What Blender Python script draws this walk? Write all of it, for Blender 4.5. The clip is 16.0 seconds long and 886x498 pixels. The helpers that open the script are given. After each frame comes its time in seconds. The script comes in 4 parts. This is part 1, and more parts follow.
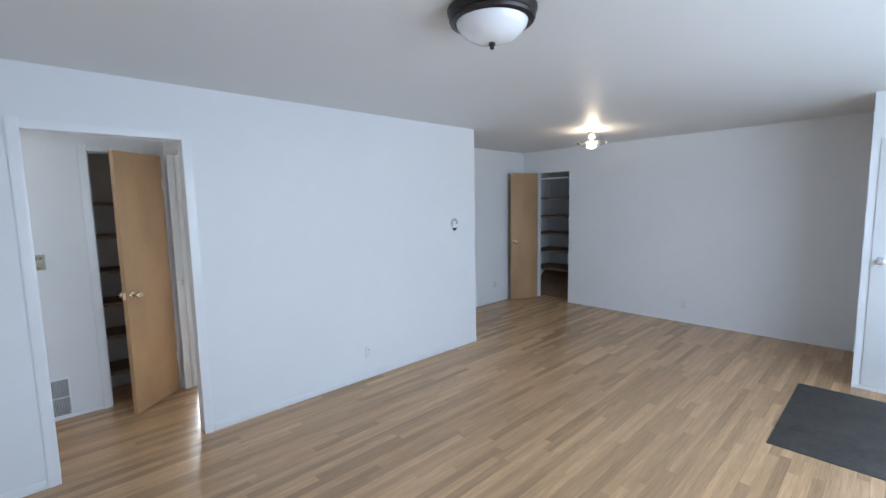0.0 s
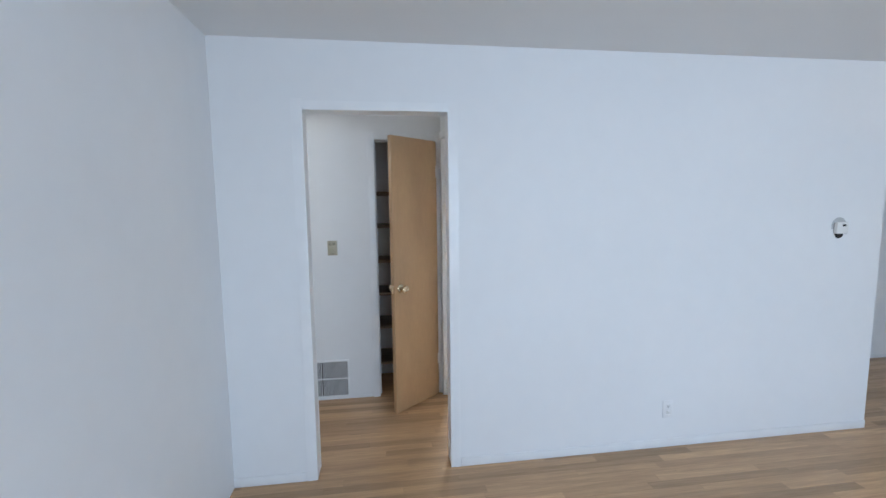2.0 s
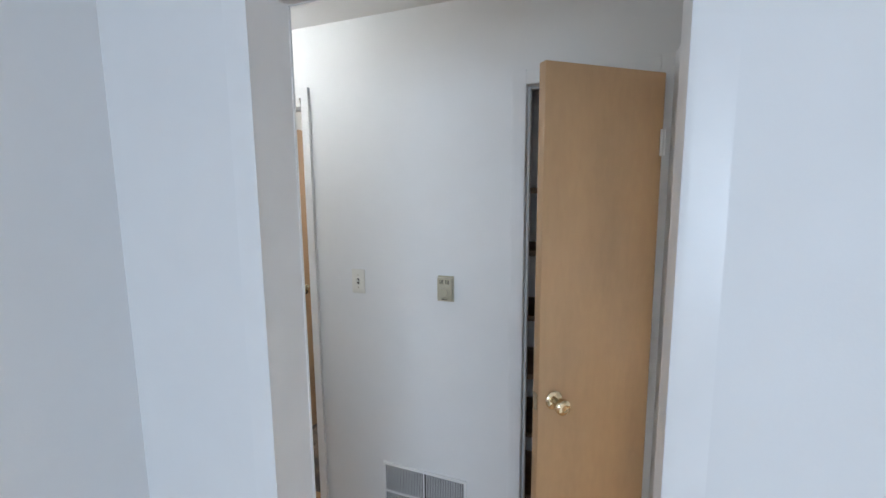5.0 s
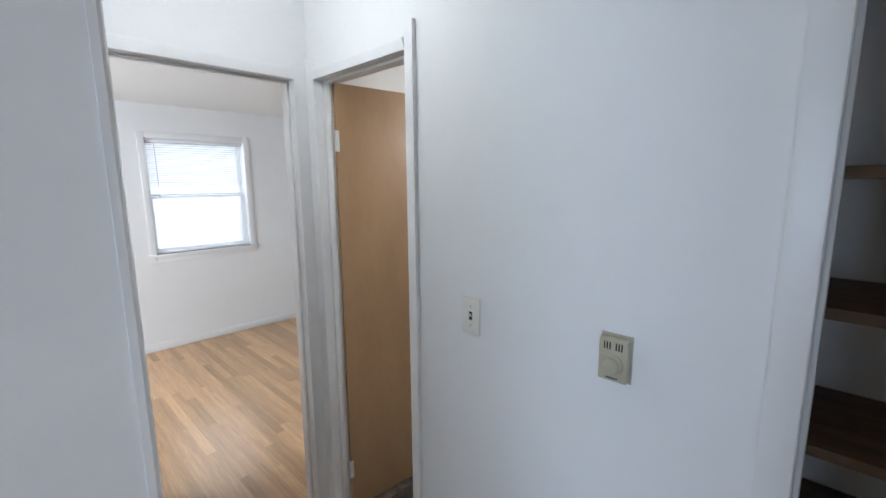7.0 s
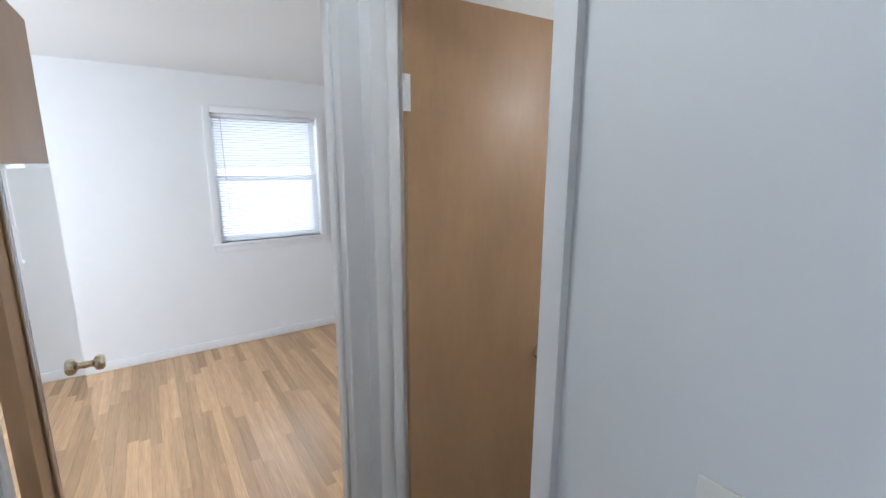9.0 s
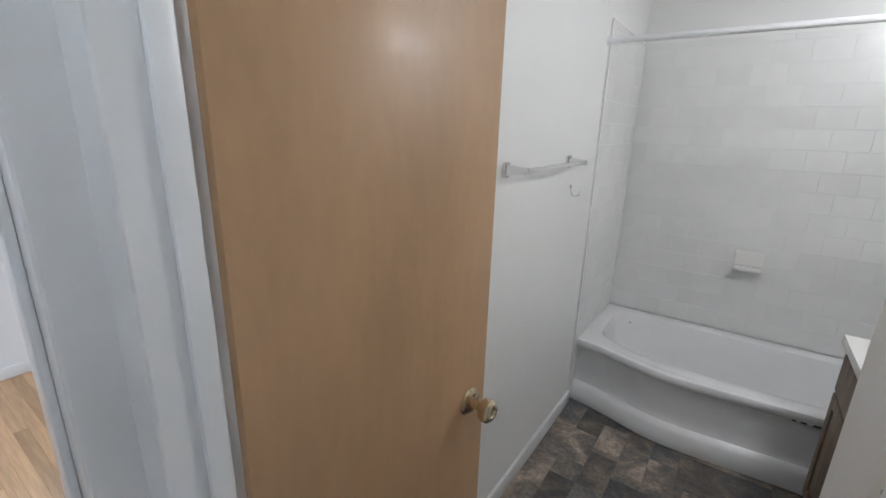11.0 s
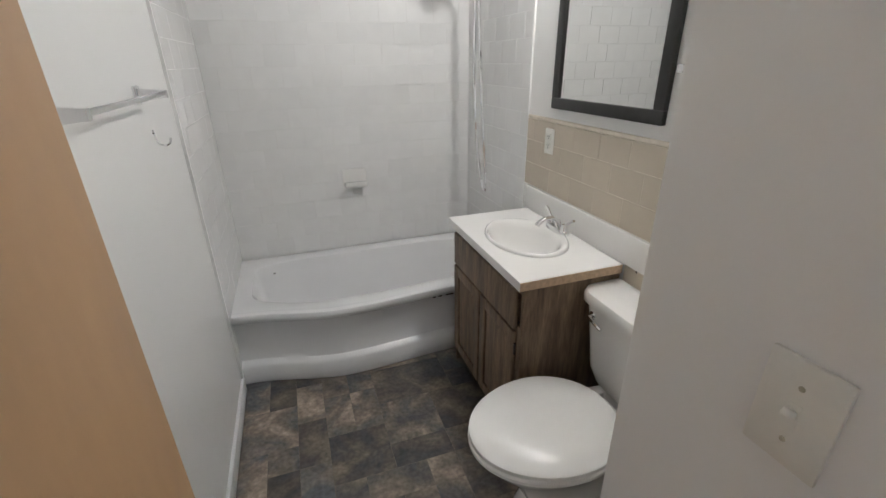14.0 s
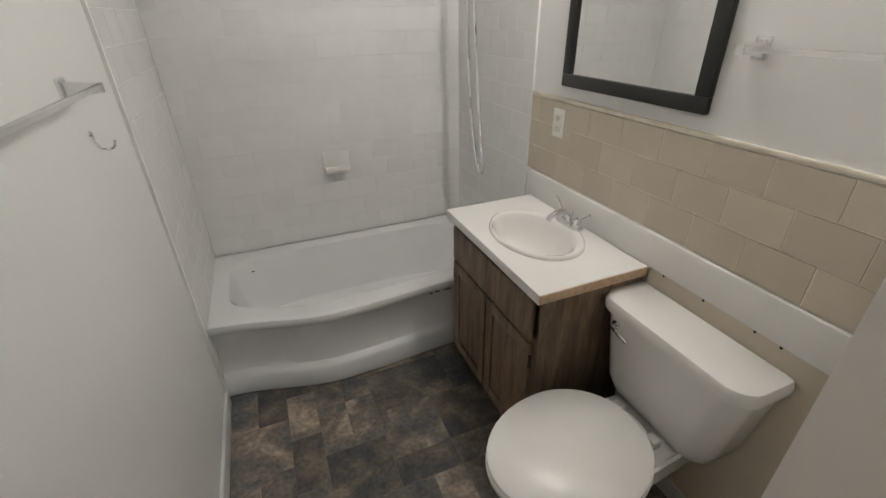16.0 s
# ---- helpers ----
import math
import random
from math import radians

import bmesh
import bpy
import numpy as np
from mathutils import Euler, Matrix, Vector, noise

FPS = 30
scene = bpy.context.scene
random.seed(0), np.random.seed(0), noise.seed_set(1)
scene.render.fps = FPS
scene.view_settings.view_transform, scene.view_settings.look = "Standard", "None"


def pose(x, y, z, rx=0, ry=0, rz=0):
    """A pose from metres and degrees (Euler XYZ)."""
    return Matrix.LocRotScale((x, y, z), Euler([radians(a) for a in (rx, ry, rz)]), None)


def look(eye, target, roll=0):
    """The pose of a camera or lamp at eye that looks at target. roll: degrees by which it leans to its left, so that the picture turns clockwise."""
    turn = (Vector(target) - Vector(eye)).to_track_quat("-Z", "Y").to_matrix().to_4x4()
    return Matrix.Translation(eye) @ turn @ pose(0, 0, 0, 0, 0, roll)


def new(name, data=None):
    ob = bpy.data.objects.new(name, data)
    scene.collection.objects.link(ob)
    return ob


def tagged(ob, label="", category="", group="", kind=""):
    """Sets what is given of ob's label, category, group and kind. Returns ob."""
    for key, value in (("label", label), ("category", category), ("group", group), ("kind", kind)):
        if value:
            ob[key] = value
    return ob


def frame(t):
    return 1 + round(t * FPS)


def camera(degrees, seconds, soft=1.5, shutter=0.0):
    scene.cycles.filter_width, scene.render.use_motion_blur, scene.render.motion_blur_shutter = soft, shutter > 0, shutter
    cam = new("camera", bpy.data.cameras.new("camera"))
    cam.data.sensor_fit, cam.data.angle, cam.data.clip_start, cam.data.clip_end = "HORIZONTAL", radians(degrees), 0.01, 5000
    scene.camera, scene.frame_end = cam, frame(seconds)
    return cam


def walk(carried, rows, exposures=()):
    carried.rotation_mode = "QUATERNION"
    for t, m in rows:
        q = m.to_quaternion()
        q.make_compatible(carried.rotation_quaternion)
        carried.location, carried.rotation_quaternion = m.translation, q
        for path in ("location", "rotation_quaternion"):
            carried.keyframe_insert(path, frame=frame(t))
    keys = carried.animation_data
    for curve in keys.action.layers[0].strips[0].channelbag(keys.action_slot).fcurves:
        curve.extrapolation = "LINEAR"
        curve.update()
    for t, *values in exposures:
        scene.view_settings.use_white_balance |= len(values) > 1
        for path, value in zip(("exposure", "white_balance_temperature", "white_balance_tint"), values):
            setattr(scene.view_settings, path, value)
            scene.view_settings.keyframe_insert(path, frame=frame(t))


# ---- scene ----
cam = camera(91.8, 16.0)
PATH = [
    (0, (-0.716, -3.292, 1.606), (0.644, -1.842, 1.392), -1.1),
    (0.5, (-0.581, -3.126, 1.561), (0.489, -1.448, 1.362), -1.4),
    (1, (-0.48, -2.892, 1.586), (0.291, -1.06, 1.363), -0.9),
    (1.5, (-0.41, -2.641, 1.547), (0.096, -0.718, 1.333), -0.8),
    (2, (-0.343, -2.377, 1.551), (-0.072, -0.407, 1.345), -0.7),
    (2.5, (-0.307, -2.093, 1.575), (-0.211, -0.107, 1.356), -0.5),
    (3, (-0.244, -1.808, 1.601), (-0.342, 0.176, 1.37), -0.4),
    (5.3, (-0.062, -0.527, 1.649), (-0.896, 1.272, 1.389), -0.4),
    (5.5, (-0.083, -0.426, 1.644), (-0.984, 1.342, 1.391), -0.3),
    (6, (-0.143, -0.238, 1.67), (-1.192, 1.438, 1.368), -0.5),
    (6.5, (-0.226, -0.059, 1.646), (-1.446, 1.497, 1.347), -0.4),
    (7, (-0.361, 0.066, 1.64), (-1.745, 1.474, 1.32), -0.4),
    (7.5, (-0.573, 0.168, 1.653), (-2.077, 1.438, 1.299), -0.6),
    (8, (-0.737, 0.279, 1.634), (-2.344, 1.408, 1.255), -0.5),
    (8.2, (-0.799, 0.343, 1.634), (-2.444, 1.41, 1.243), -0.6),
    (10.3, (-1.417, 0.77, 1.61), (-2.794, 2.149, 1.16), 1.8),
    (10.5, (-1.477, 0.808, 1.605), (-2.783, 2.246, 1.131), 1.8),
    (11, (-1.558, 0.871, 1.602), (-2.659, 2.45, 1.057), 1.6),
    (11.5, (-1.624, 0.92, 1.591), (-2.433, 2.652, 1.004), 1.1),
    (12, (-1.688, 0.952, 1.583), (-2.174, 2.791, 0.962), 0.3),
    (12.5, (-1.731, 0.966, 1.571), (-1.884, 2.849, 0.914), -0.6),
    (13, (-1.752, 1.025, 1.556), (-1.612, 2.893, 0.853), -0.6),
    (13.5, (-1.767, 1.121, 1.547), (-1.387, 2.936, 0.798), -0.8),
    (14, (-1.802, 1.209, 1.552), (-1.215, 2.945, 0.75), -0.8),
    (14.5, (-1.804, 1.28, 1.559), (-1.173, 2.977, 0.71), -0.9),
    (15, (-1.797, 1.373, 1.561), (-1.166, 3.051, 0.676), -0.9),
    (15.5, (-1.8, 1.45, 1.567), (-1.167, 3.104, 0.636), -0.8),
    (16, (-1.806, 1.472, 1.61), (-1.152, 3.1, 0.649), -1.2),
]
walk(cam, [(t, look(eye, target, roll)) for t, eye, target, roll in PATH],
     [(0, -0.03, 6450, 10), (3.2, 0.03, 6600, 10), (5.3, 0.1, 6700, 10), (7.2, 0.0, 6300, 10), (10.3, -0.06, 6100, 10), (12.5, 0.05, 6150, 10), (14.5, -0.03, 6550, 10), (16, -0.2, 6850, 10)])

# ---------------------------------------------------------------- light
world = bpy.data.worlds.new("sky")
scene.world = world
world.use_nodes = True
wn = world.node_tree
sky = wn.nodes.new("ShaderNodeTexSky")
sky.sky_type, sky.sun_disc = "NISHITA", False
sky.sun_elevation, sky.sun_rotation = radians(40), radians(20)
wn.links.new(sky.outputs[0], wn.nodes["Background"].inputs[0])
wn.nodes["Background"].inputs[1].default_value = 0.12

sun = new("sun", bpy.data.lights.new("sun", "SUN"))
sun.data.energy, sun.data.angle, sun.data.color = 2.5, radians(0.53), (1, 0.95, 0.88)
sun.matrix_world = look((0, 0, 10), (1.5, 4.5, 0))


def window_light(name, eye, target, w, h, watts, color):
    lamp = new(name, bpy.data.lights.new(name, "AREA"))
    lamp.data.shape, lamp.data.size, lamp.data.size_y = "RECTANGLE", w, h
    lamp.data.energy, lamp.data.color = watts, color
    lamp.matrix_world = look(eye, target)
    return lamp


DAY = (0.60, 0.77, 1.0)
window_light("daylight_living", (1.6, -4.72, 1.35), (1.6, 0, 0.7), 3.4, 1.6, 124, DAY)
window_light("daylight_bedroom", (-5.288, 1.477, 1.49), (0, 1.477, 1.2), 0.80, 1.02, 7, (0.80, 0.90, 1.0))
window_light("daylight_back_bedroom", (1.27, 4.098, 1.48), (1.27, 0, 1.2), 0.9, 1.1, 225, (0.84, 0.94, 1.0))

# added fill lamp in an unseen south opening, brightens the bedroom walls
window_light("unseen_fill_bedroom_side", (-3.6, -1.64, 1.45), (-3.6, 2, 1.0), 1.3, 1.0, 80, (0.84, 0.92, 1.0))


def bulb(name, place, watts, radius, color):
    lamp = new(name, bpy.data.lights.new(name, "POINT"))
    lamp.data.energy, lamp.data.shadow_soft_size, lamp.data.color = watts, radius, color
    lamp.location = place
    return lamp


bulb("pendant_bulb", (3.97, -0.815, 2.29), 11, 0.03, (1.0, 0.80, 0.58))
bulb("hall_bulb", (-1.62, 0.57, 2.325), 7.5, 0.06, (0.88, 0.95, 1.0))
bulb("vanity_bulb", (-0.80, 2.46, 2.315), 15, 0.06, (1.0, 0.985, 0.965))
bulb("vanity_bulb", (-0.80, 2.80, 2.315), 15, 0.06, (1.0, 0.985, 0.965))


# ---------------------------------------------------------------- materials
def mat(name, color, rough=0.5, metal=0.0, vary=0.06, scale=3.0, stretch=(1, 1, 1), bump=0.0, bump_scale=200.0,
        rand=0.0, coat=0.0, fine=0.0, fine_scale=60.0, spec=0.5):
    m = bpy.data.materials.new(name)
    m.use_nodes = True
    nt = m.node_tree
    N, L = nt.nodes, nt.links
    b = N["Principled BSDF"]
    b.inputs["Roughness"].default_value, b.inputs["Metallic"].default_value = rough, metal
    b.inputs["Coat Weight"].default_value = coat
    b.inputs["Coat Roughness"].default_value = 0.12
    b.inputs["Specular IOR Level"].default_value = spec
    geo = N.new("ShaderNodeNewGeometry")
    mp = N.new("ShaderNodeMapping")
    mp.inputs["Scale"].default_value = stretch
    L.new(geo.outputs["Position"], mp.inputs["Vector"])
    n1 = N.new("ShaderNodeTexNoise")
    n1.inputs["Scale"].default_value, n1.inputs["Detail"].default_value = scale, 4
    L.new(mp.outputs[0], n1.inputs["Vector"])
    hsv = N.new("ShaderNodeHueSaturation")
    hsv.inputs["Color"].default_value = (*color, 1)
    ramp = N.new("ShaderNodeMapRange")
    ramp.inputs["From Min"].default_value, ramp.inputs["From Max"].default_value = 0.3, 0.7
    ramp.inputs["To Min"].default_value, ramp.inputs["To Max"].default_value = 1 - vary, 1 + vary
    L.new(n1.outputs[0], ramp.inputs["Value"])
    val = ramp.outputs[0]
    if fine:
        n2 = N.new("ShaderNodeTexNoise")
        n2.inputs["Scale"].default_value, n2.inputs["Detail"].default_value = fine_scale, 3
        L.new(mp.outputs[0], n2.inputs["Vector"])
        r2 = N.new("ShaderNodeMapRange")
        r2.inputs["From Min"].default_value, r2.inputs["From Max"].default_value = 0.3, 0.7
        r2.inputs["To Min"].default_value, r2.inputs["To Max"].default_value = 1 - fine, 1 + fine
        L.new(n2.outputs[0], r2.inputs["Value"])
        mul = N.new("ShaderNodeMath")
        mul.operation = "MULTIPLY"
        L.new(val, mul.inputs[0]), L.new(r2.outputs[0], mul.inputs[1])
        val = mul.outputs[0]
    if rand:
        info = N.new("ShaderNodeObjectInfo")
        add = N.new("ShaderNodeMath")
        add.operation = "ADD"
        L.new(info.outputs["Random"], add.inputs[0]), L.new(geo.outputs["Random Per Island"], add.inputs[1])
        fr = N.new("ShaderNodeMath")
        fr.operation = "FRACT"
        L.new(add.outputs[0], fr.inputs[0])
        rr = N.new("ShaderNodeMapRange")
        rr.inputs["To Min"].default_value, rr.inputs["To Max"].default_value = 1 - rand, 1 + rand
        L.new(fr.outputs[0], rr.inputs["Value"])
        mul2 = N.new("ShaderNodeMath")
        mul2.operation = "MULTIPLY"
        L.new(val, mul2.inputs[0]), L.new(rr.outputs[0], mul2.inputs[1])
        val = mul2.outputs[0]
        off = N.new("ShaderNodeVectorMath")
        off.operation = "ADD"
        sc = N.new("ShaderNodeMath")
        sc.operation = "MULTIPLY"
        sc.inputs[1].default_value = 37.0
        L.new(fr.outputs[0], sc.inputs[0])
        L.new(mp.outputs[0], off.inputs[0]), L.new(sc.outputs[0], off.inputs[1])
        for n in [x for x in N if x.type == "TEX_NOISE"]:
            L.new(off.outputs[0], n.inputs["Vector"])
    L.new(val, hsv.inputs["Value"])
    L.new(hsv.outputs[0], b.inputs["Base Color"])
    if bump:
        nb = N.new("ShaderNodeTexNoise")
        nb.inputs["Scale"].default_value, nb.inputs["Detail"].default_value = bump_scale, 3
        L.new(geo.outputs["Position"], nb.inputs["Vector"])
        bp = N.new("ShaderNodeBump")
        bp.inputs["Strength"].default_value, bp.inputs["Distance"].default_value = bump, 0.002
        L.new(nb.outputs[0], bp.inputs["Height"])
        L.new(bp.outputs[0], b.inputs["Normal"])
    return m


def slate(name):
    m = mat(name, (0.105, 0.088, 0.072), 0.33, vary=0.25, scale=14, rand=0.5, fine=0.3, fine_scale=55, bump=0.12, bump_scale=60)
    nt = m.node_tree
    N, L = nt.nodes, nt.links
    b = N["Principled BSDF"]
    geo = N.new("ShaderNodeNewGeometry")
    n = N.new("ShaderNodeTexNoise")
    n.inputs["Scale"].default_value, n.inputs["Detail"].default_value, n.inputs["Distortion"].default_value = 5, 9, 1.0
    off = [x for x in N if x.type == "VECT_MATH"][0]
    L.new(off.outputs[0], n.inputs["Vector"])
    cr = N.new("ShaderNodeValToRGB")
    cr.color_ramp.elements[0].position, cr.color_ramp.elements[0].color = 0.36, (0.07, 0.074, 0.08, 1)
    cr.color_ramp.elements[1].position, cr.color_ramp.elements[1].color = 0.70, (0.31, 0.25, 0.195, 1)
    e = cr.color_ramp.elements.new(0.52)
    e.color = (0.15, 0.124, 0.102, 1)
    L.new(n.outputs[0], cr.inputs[0])
    hsv = [x for x in N if x.type == "HUE_SAT"][0]
    L.new(cr.outputs[0], hsv.inputs["Color"])
    return m


def emit(name, color, strength):
    m = bpy.data.materials.new(name)
    m.use_nodes = True
    b = m.node_tree.nodes["Principled BSDF"]
    b.inputs["Base Color"].default_value = (0.8, 0.8, 0.8, 1)
    b.inputs["Emission Color"].default_value, b.inputs["Emission Strength"].default_value = (*color, 1), strength
    return m


def clear(name, rough=0.0, tint=(1, 1, 1), ior=1.45):
    m = bpy.data.materials.new(name)
    m.use_nodes = True
    b = m.node_tree.nodes["Principled BSDF"]
    b.inputs["Base Color"].default_value = (*tint, 1)
    b.inputs["Transmission Weight"].default_value, b.inputs["Roughness"].default_value = 1.0, rough
    b.inputs["IOR"].default_value = ior
    return m


PAINT = mat("wall_paint", (0.77, 0.78, 0.79), 0.55, vary=0.015, scale=1.3, bump=0.10, bump_scale=170, fine=0.008, fine_scale=9, spec=0.35)
BATH_PAINT = mat("bath_paint", (0.79, 0.79, 0.78), 0.35, vary=0.015, scale=1.6, bump=0.10, bump_scale=150)
CEIL = mat("ceiling_paint", (0.76, 0.76, 0.755), 0.5, vary=0.02, scale=0.8, bump=0.12, bump_scale=120)
TRIM = mat("trim_paint", (0.78, 0.79, 0.80), 0.3, vary=0.025, scale=7, bump=0.06, bump_scale=60)
OAK = mat("oak_strip", (0.50, 0.312, 0.172), 0.27, vary=0.12, scale=5, stretch=(0.35, 7, 1), rand=0.22, fine=0.11, fine_scale=22,
          bump=0.02, bump_scale=90, spec=0.4)
GAP = mat("floor_gap", (0.10, 0.06, 0.035), 0.8)
BIRCH = mat("birch_veneer", (0.44, 0.275, 0.148), 0.46, vary=0.10, scale=2.2, stretch=(2.0, 2.0, 0.6), fine=0.03, fine_scale=26, coat=0.06, bump=0.05, bump_scale=7)
RAW = mat("raw_edge_wood", (0.55, 0.36, 0.2), 0.6, vary=0.15, scale=20, stretch=(1, 1, 0.2))
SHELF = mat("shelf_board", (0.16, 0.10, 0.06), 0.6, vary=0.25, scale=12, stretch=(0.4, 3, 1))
CLOSET = mat("closet_paint", (0.70, 0.71, 0.72), 0.6, vary=0.05, scale=3)
BRASS = mat("brass", (0.70, 0.60, 0.44), 0.18, 1.0, vary=0.08, scale=30)
CHROME = mat("chrome", (0.80, 0.80, 0.81), 0.08, 1.0, vary=0.03, scale=20)
BRONZE = mat("dark_bronze", (0.035, 0.030, 0.028), 0.35, 0.6, vary=0.2, scale=30)
BLACK = mat("black_frame", (0.018, 0.017, 0.017), 0.35, vary=0.15, scale=30)
# near-black: shade of recesses put into colour, also chips and display
DARK = mat("recess_shade_and_dark_marks", (0.015, 0.013, 0.012), 0.8)
OPAL = mat("opal_glass", (0.86, 0.86, 0.87), 0.15, vary=0.02, coat=0.4)
FROST = clear("frosted_glass", 0.25)
ACRYL = clear("clear_acrylic", 0.35, (0.97, 0.97, 0.97), 1.12)
GLASS = clear("window_glass", 0.0)
MIRROR = mat("mirror_glass", (0.9, 0.91, 0.9), 0.01, 1.0, vary=0.0)
PLASTIC = mat("ivory_plastic", (0.74, 0.73, 0.68), 0.35, vary=0.03, scale=30)
BEIGE = mat("thermostat_plastic", (0.42, 0.39, 0.30), 0.42, vary=0.08, scale=25)
PORC = mat("porcelain", (0.80, 0.79, 0.77), 0.10, vary=0.012, scale=4, coat=0.5)
ENAMEL = mat("tub_enamel", (0.80, 0.80, 0.81), 0.16, vary=0.02, scale=4, bump=0.03, bump_scale=12, coat=0.3)
TILE = mat("white_tile", (0.79, 0.79, 0.785), 0.24, vary=0.02, scale=10, rand=0.018, coat=0.05, bump=0.05, bump_scale=18)
GROUT = mat("grout", (0.77, 0.77, 0.755), 0.5, vary=0.05, scale=14)
TAN_TILE = mat("tan_tile", (0.58, 0.51, 0.415), 0.25, vary=0.03, scale=8, rand=0.04, coat=0.2)
TAN_GROUT = mat("tan_grout", (0.74, 0.68, 0.58), 0.8, vary=0.1, scale=14)
BEIGE_PAINT = mat("beige_paint", (0.62, 0.55, 0.45), 0.5, vary=0.05, scale=4, bump=0.08, bump_scale=90)
LAMINATE = mat("white_laminate", (0.80, 0.79, 0.77), 0.25, vary=0.015, scale=6)
PARTICLE = mat("raw_particle_edge", (0.56, 0.40, 0.27), 0.7, vary=0.15, scale=60)
VANWOOD = mat("grey_stained_oak", (0.15, 0.10, 0.063), 0.55, vary=0.42, scale=6, stretch=(5, 5, 0.6), fine=0.25, fine_scale=30, bump=0.15, bump_scale=90)
SLATE = slate("slate_vinyl")
SEAM = mat("vinyl_seam", (0.16, 0.135, 0.11), 0.5, vary=0.3, scale=20)
PAD = mat("entry_tile", (0.060, 0.055, 0.050), 0.65, vary=0.22, scale=5, fine=0.15, fine_scale=28, bump=0.1, bump_scale=50)
VENT = mat("vent_metal", (0.50, 0.51, 0.52), 0.45, 0.1, vary=0.06, scale=20)
BLIND = mat("blind_slat", (0.80, 0.81, 0.84), 0.4, vary=0.02, scale=10)
GLOW = emit("lit_bulb_glass", (1.0, 0.86, 0.66), 14.0)
SKYGLOW = emit("bright_outdoors", (0.93, 0.96, 1.0), 0.95)


# ---------------------------------------------------------------- mesh helpers
def box(bm, x0, x1, y0, y1, z0, z1, bevel=0.0, seg=2):
    vs = [bm.verts.new((x, y, z)) for z in (z0, z1) for y in (y0, y1) for x in (x0, x1)]
    fs = [bm.faces.new([vs[i] for i in f]) for f in ((0, 2, 3, 1), (4, 5, 7, 6), (0, 1, 5, 4), (2, 6, 7, 3), (0, 4, 6, 2), (1, 3, 7, 5))]
    if bevel:
        es = {e for f in fs for e in f.edges}
        bmesh.ops.bevel(bm, geom=list(es), offset=bevel, segments=seg, affect="EDGES", profile=0.5)
    return vs


def one(x0, x1, y0, y1, z0, z1, bevel=0.0, seg=2):
    bm = bmesh.new()
    box(bm, x0, x1, y0, y1, z0, z1, bevel, seg)
    return bm


def lathe(bm, prof, m=None, n=28):
    """Turn a profile of (radius, height) round z, then place it by m."""
    rings = []
    for r, h in prof:
        if r < 1e-5:
            rings.append([bm.verts.new((0, 0, h))])
        else:
            rings.append([bm.verts.new((r * math.cos(2 * math.pi * k / n), r * math.sin(2 * math.pi * k / n), h)) for k in range(n)])
    for a, b in zip(rings, rings[1:]):
        for k in range(n):
            q = [a[k % len(a)], a[(k + 1) % len(a)], b[(k + 1) % len(b)], b[k % len(b)]]
            q = list(dict.fromkeys(q))
            if len(q) > 2:
                bm.faces.new(q)
    if m is not None:
        bmesh.ops.transform(bm, matrix=m, verts=[v for r in rings for v in r])


def loft(bm, rings, cap=True):
    """Skin between rings of equal count; rings are lists of points."""
    vr = [[bm.verts.new(p) for p in r] for r in rings]
    n = len(vr[0])
    for a, b in zip(vr, vr[1:]):
        for k in range(n):
            bm.faces.new((a[k], a[(k + 1) % n], b[(k + 1) % n], b[k]))
    if cap:
        bm.faces.new(list(reversed(vr[0])))
        bm.faces.new(vr[-1])


def tube(bm, pts, r, n=10):
    pts = [Vector(p) for p in pts]
    rings = []
    up = Vector((0.31, 0.17, 0.93))
    for i, p in enumerate(pts):
        d = (pts[min(i + 1, len(pts) - 1)] - pts[max(i - 1, 0)]).normalized()
        u = d.cross(up).normalized()
        w = d.cross(u)
        rings.append([p + r * (math.cos(2 * math.pi * k / n) * u + math.sin(2 * math.pi * k / n) * w) for k in range(n)])
    loft(bm, rings)


def extrude_profile(bm, prof, axis, a, b, place):
    """Sweep a closed 2D profile (u, v) from a to b along axis; place(u, v, s) gives the point."""
    loft(bm, [[place(u, v, s) for u, v in prof] for s in (a, b)])


def finish(ob, bm, material, smooth=True):
    bmesh.ops.recalc_face_normals(bm, faces=bm.faces)
    me = ob.data
    bm.to_mesh(me)
    bm.free()
    me.materials.append(material)
    if smooth:
        me.shade_smooth()
        me.set_sharp_from_angle(angle=radians(38))
    return ob


def part(name, bm, material, parent, label=""):
    ob = finish(new(name, bpy.data.meshes.new(name)), bm, material)
    ob.parent = parent
    return tagged(ob, label) if label else ob


def solid(name, bm, material, label="", category="", kind="", group=""):
    ob = finish(new(name, bpy.data.meshes.new(name)), bm, material)
    return tagged(ob, label, category, group, kind)


def thing(name, m, label, category, group=""):
    ob = new(name)
    ob.empty_display_size = 0.1
    ob.matrix_world = m
    return tagged(ob, label, category, group)


def struct(name, bm, material, label="", category="structure"):
    return solid(name, bm, material, label, category, "structure")


# ---------------------------------------------------------------- plan (metres)
CEIL_Z = 2.405
HALL_Y0, HALL_Y1 = 0.12, 1.035        # hall between the living room wall and the bathroom wall
HALL_X0, HALL_X1 = -2.112, 0.118
LIV_X0, LIV_X1 = -1.20, 5.285
LIV_Y0 = -4.70
COR_X = 2.873                         # end of the long wall
REC_Y = 1.095                         # back of the dining recess
BED_X0 = -5.16
BATH_X0, BATH_X1, BATH_Y1 = -2.226, -0.674, 3.967
STUB_X, STUB_Y = -1.392, 1.60
ENT_X, ENT_Y = 4.15, -3.10
DOOR_Z = 2.058


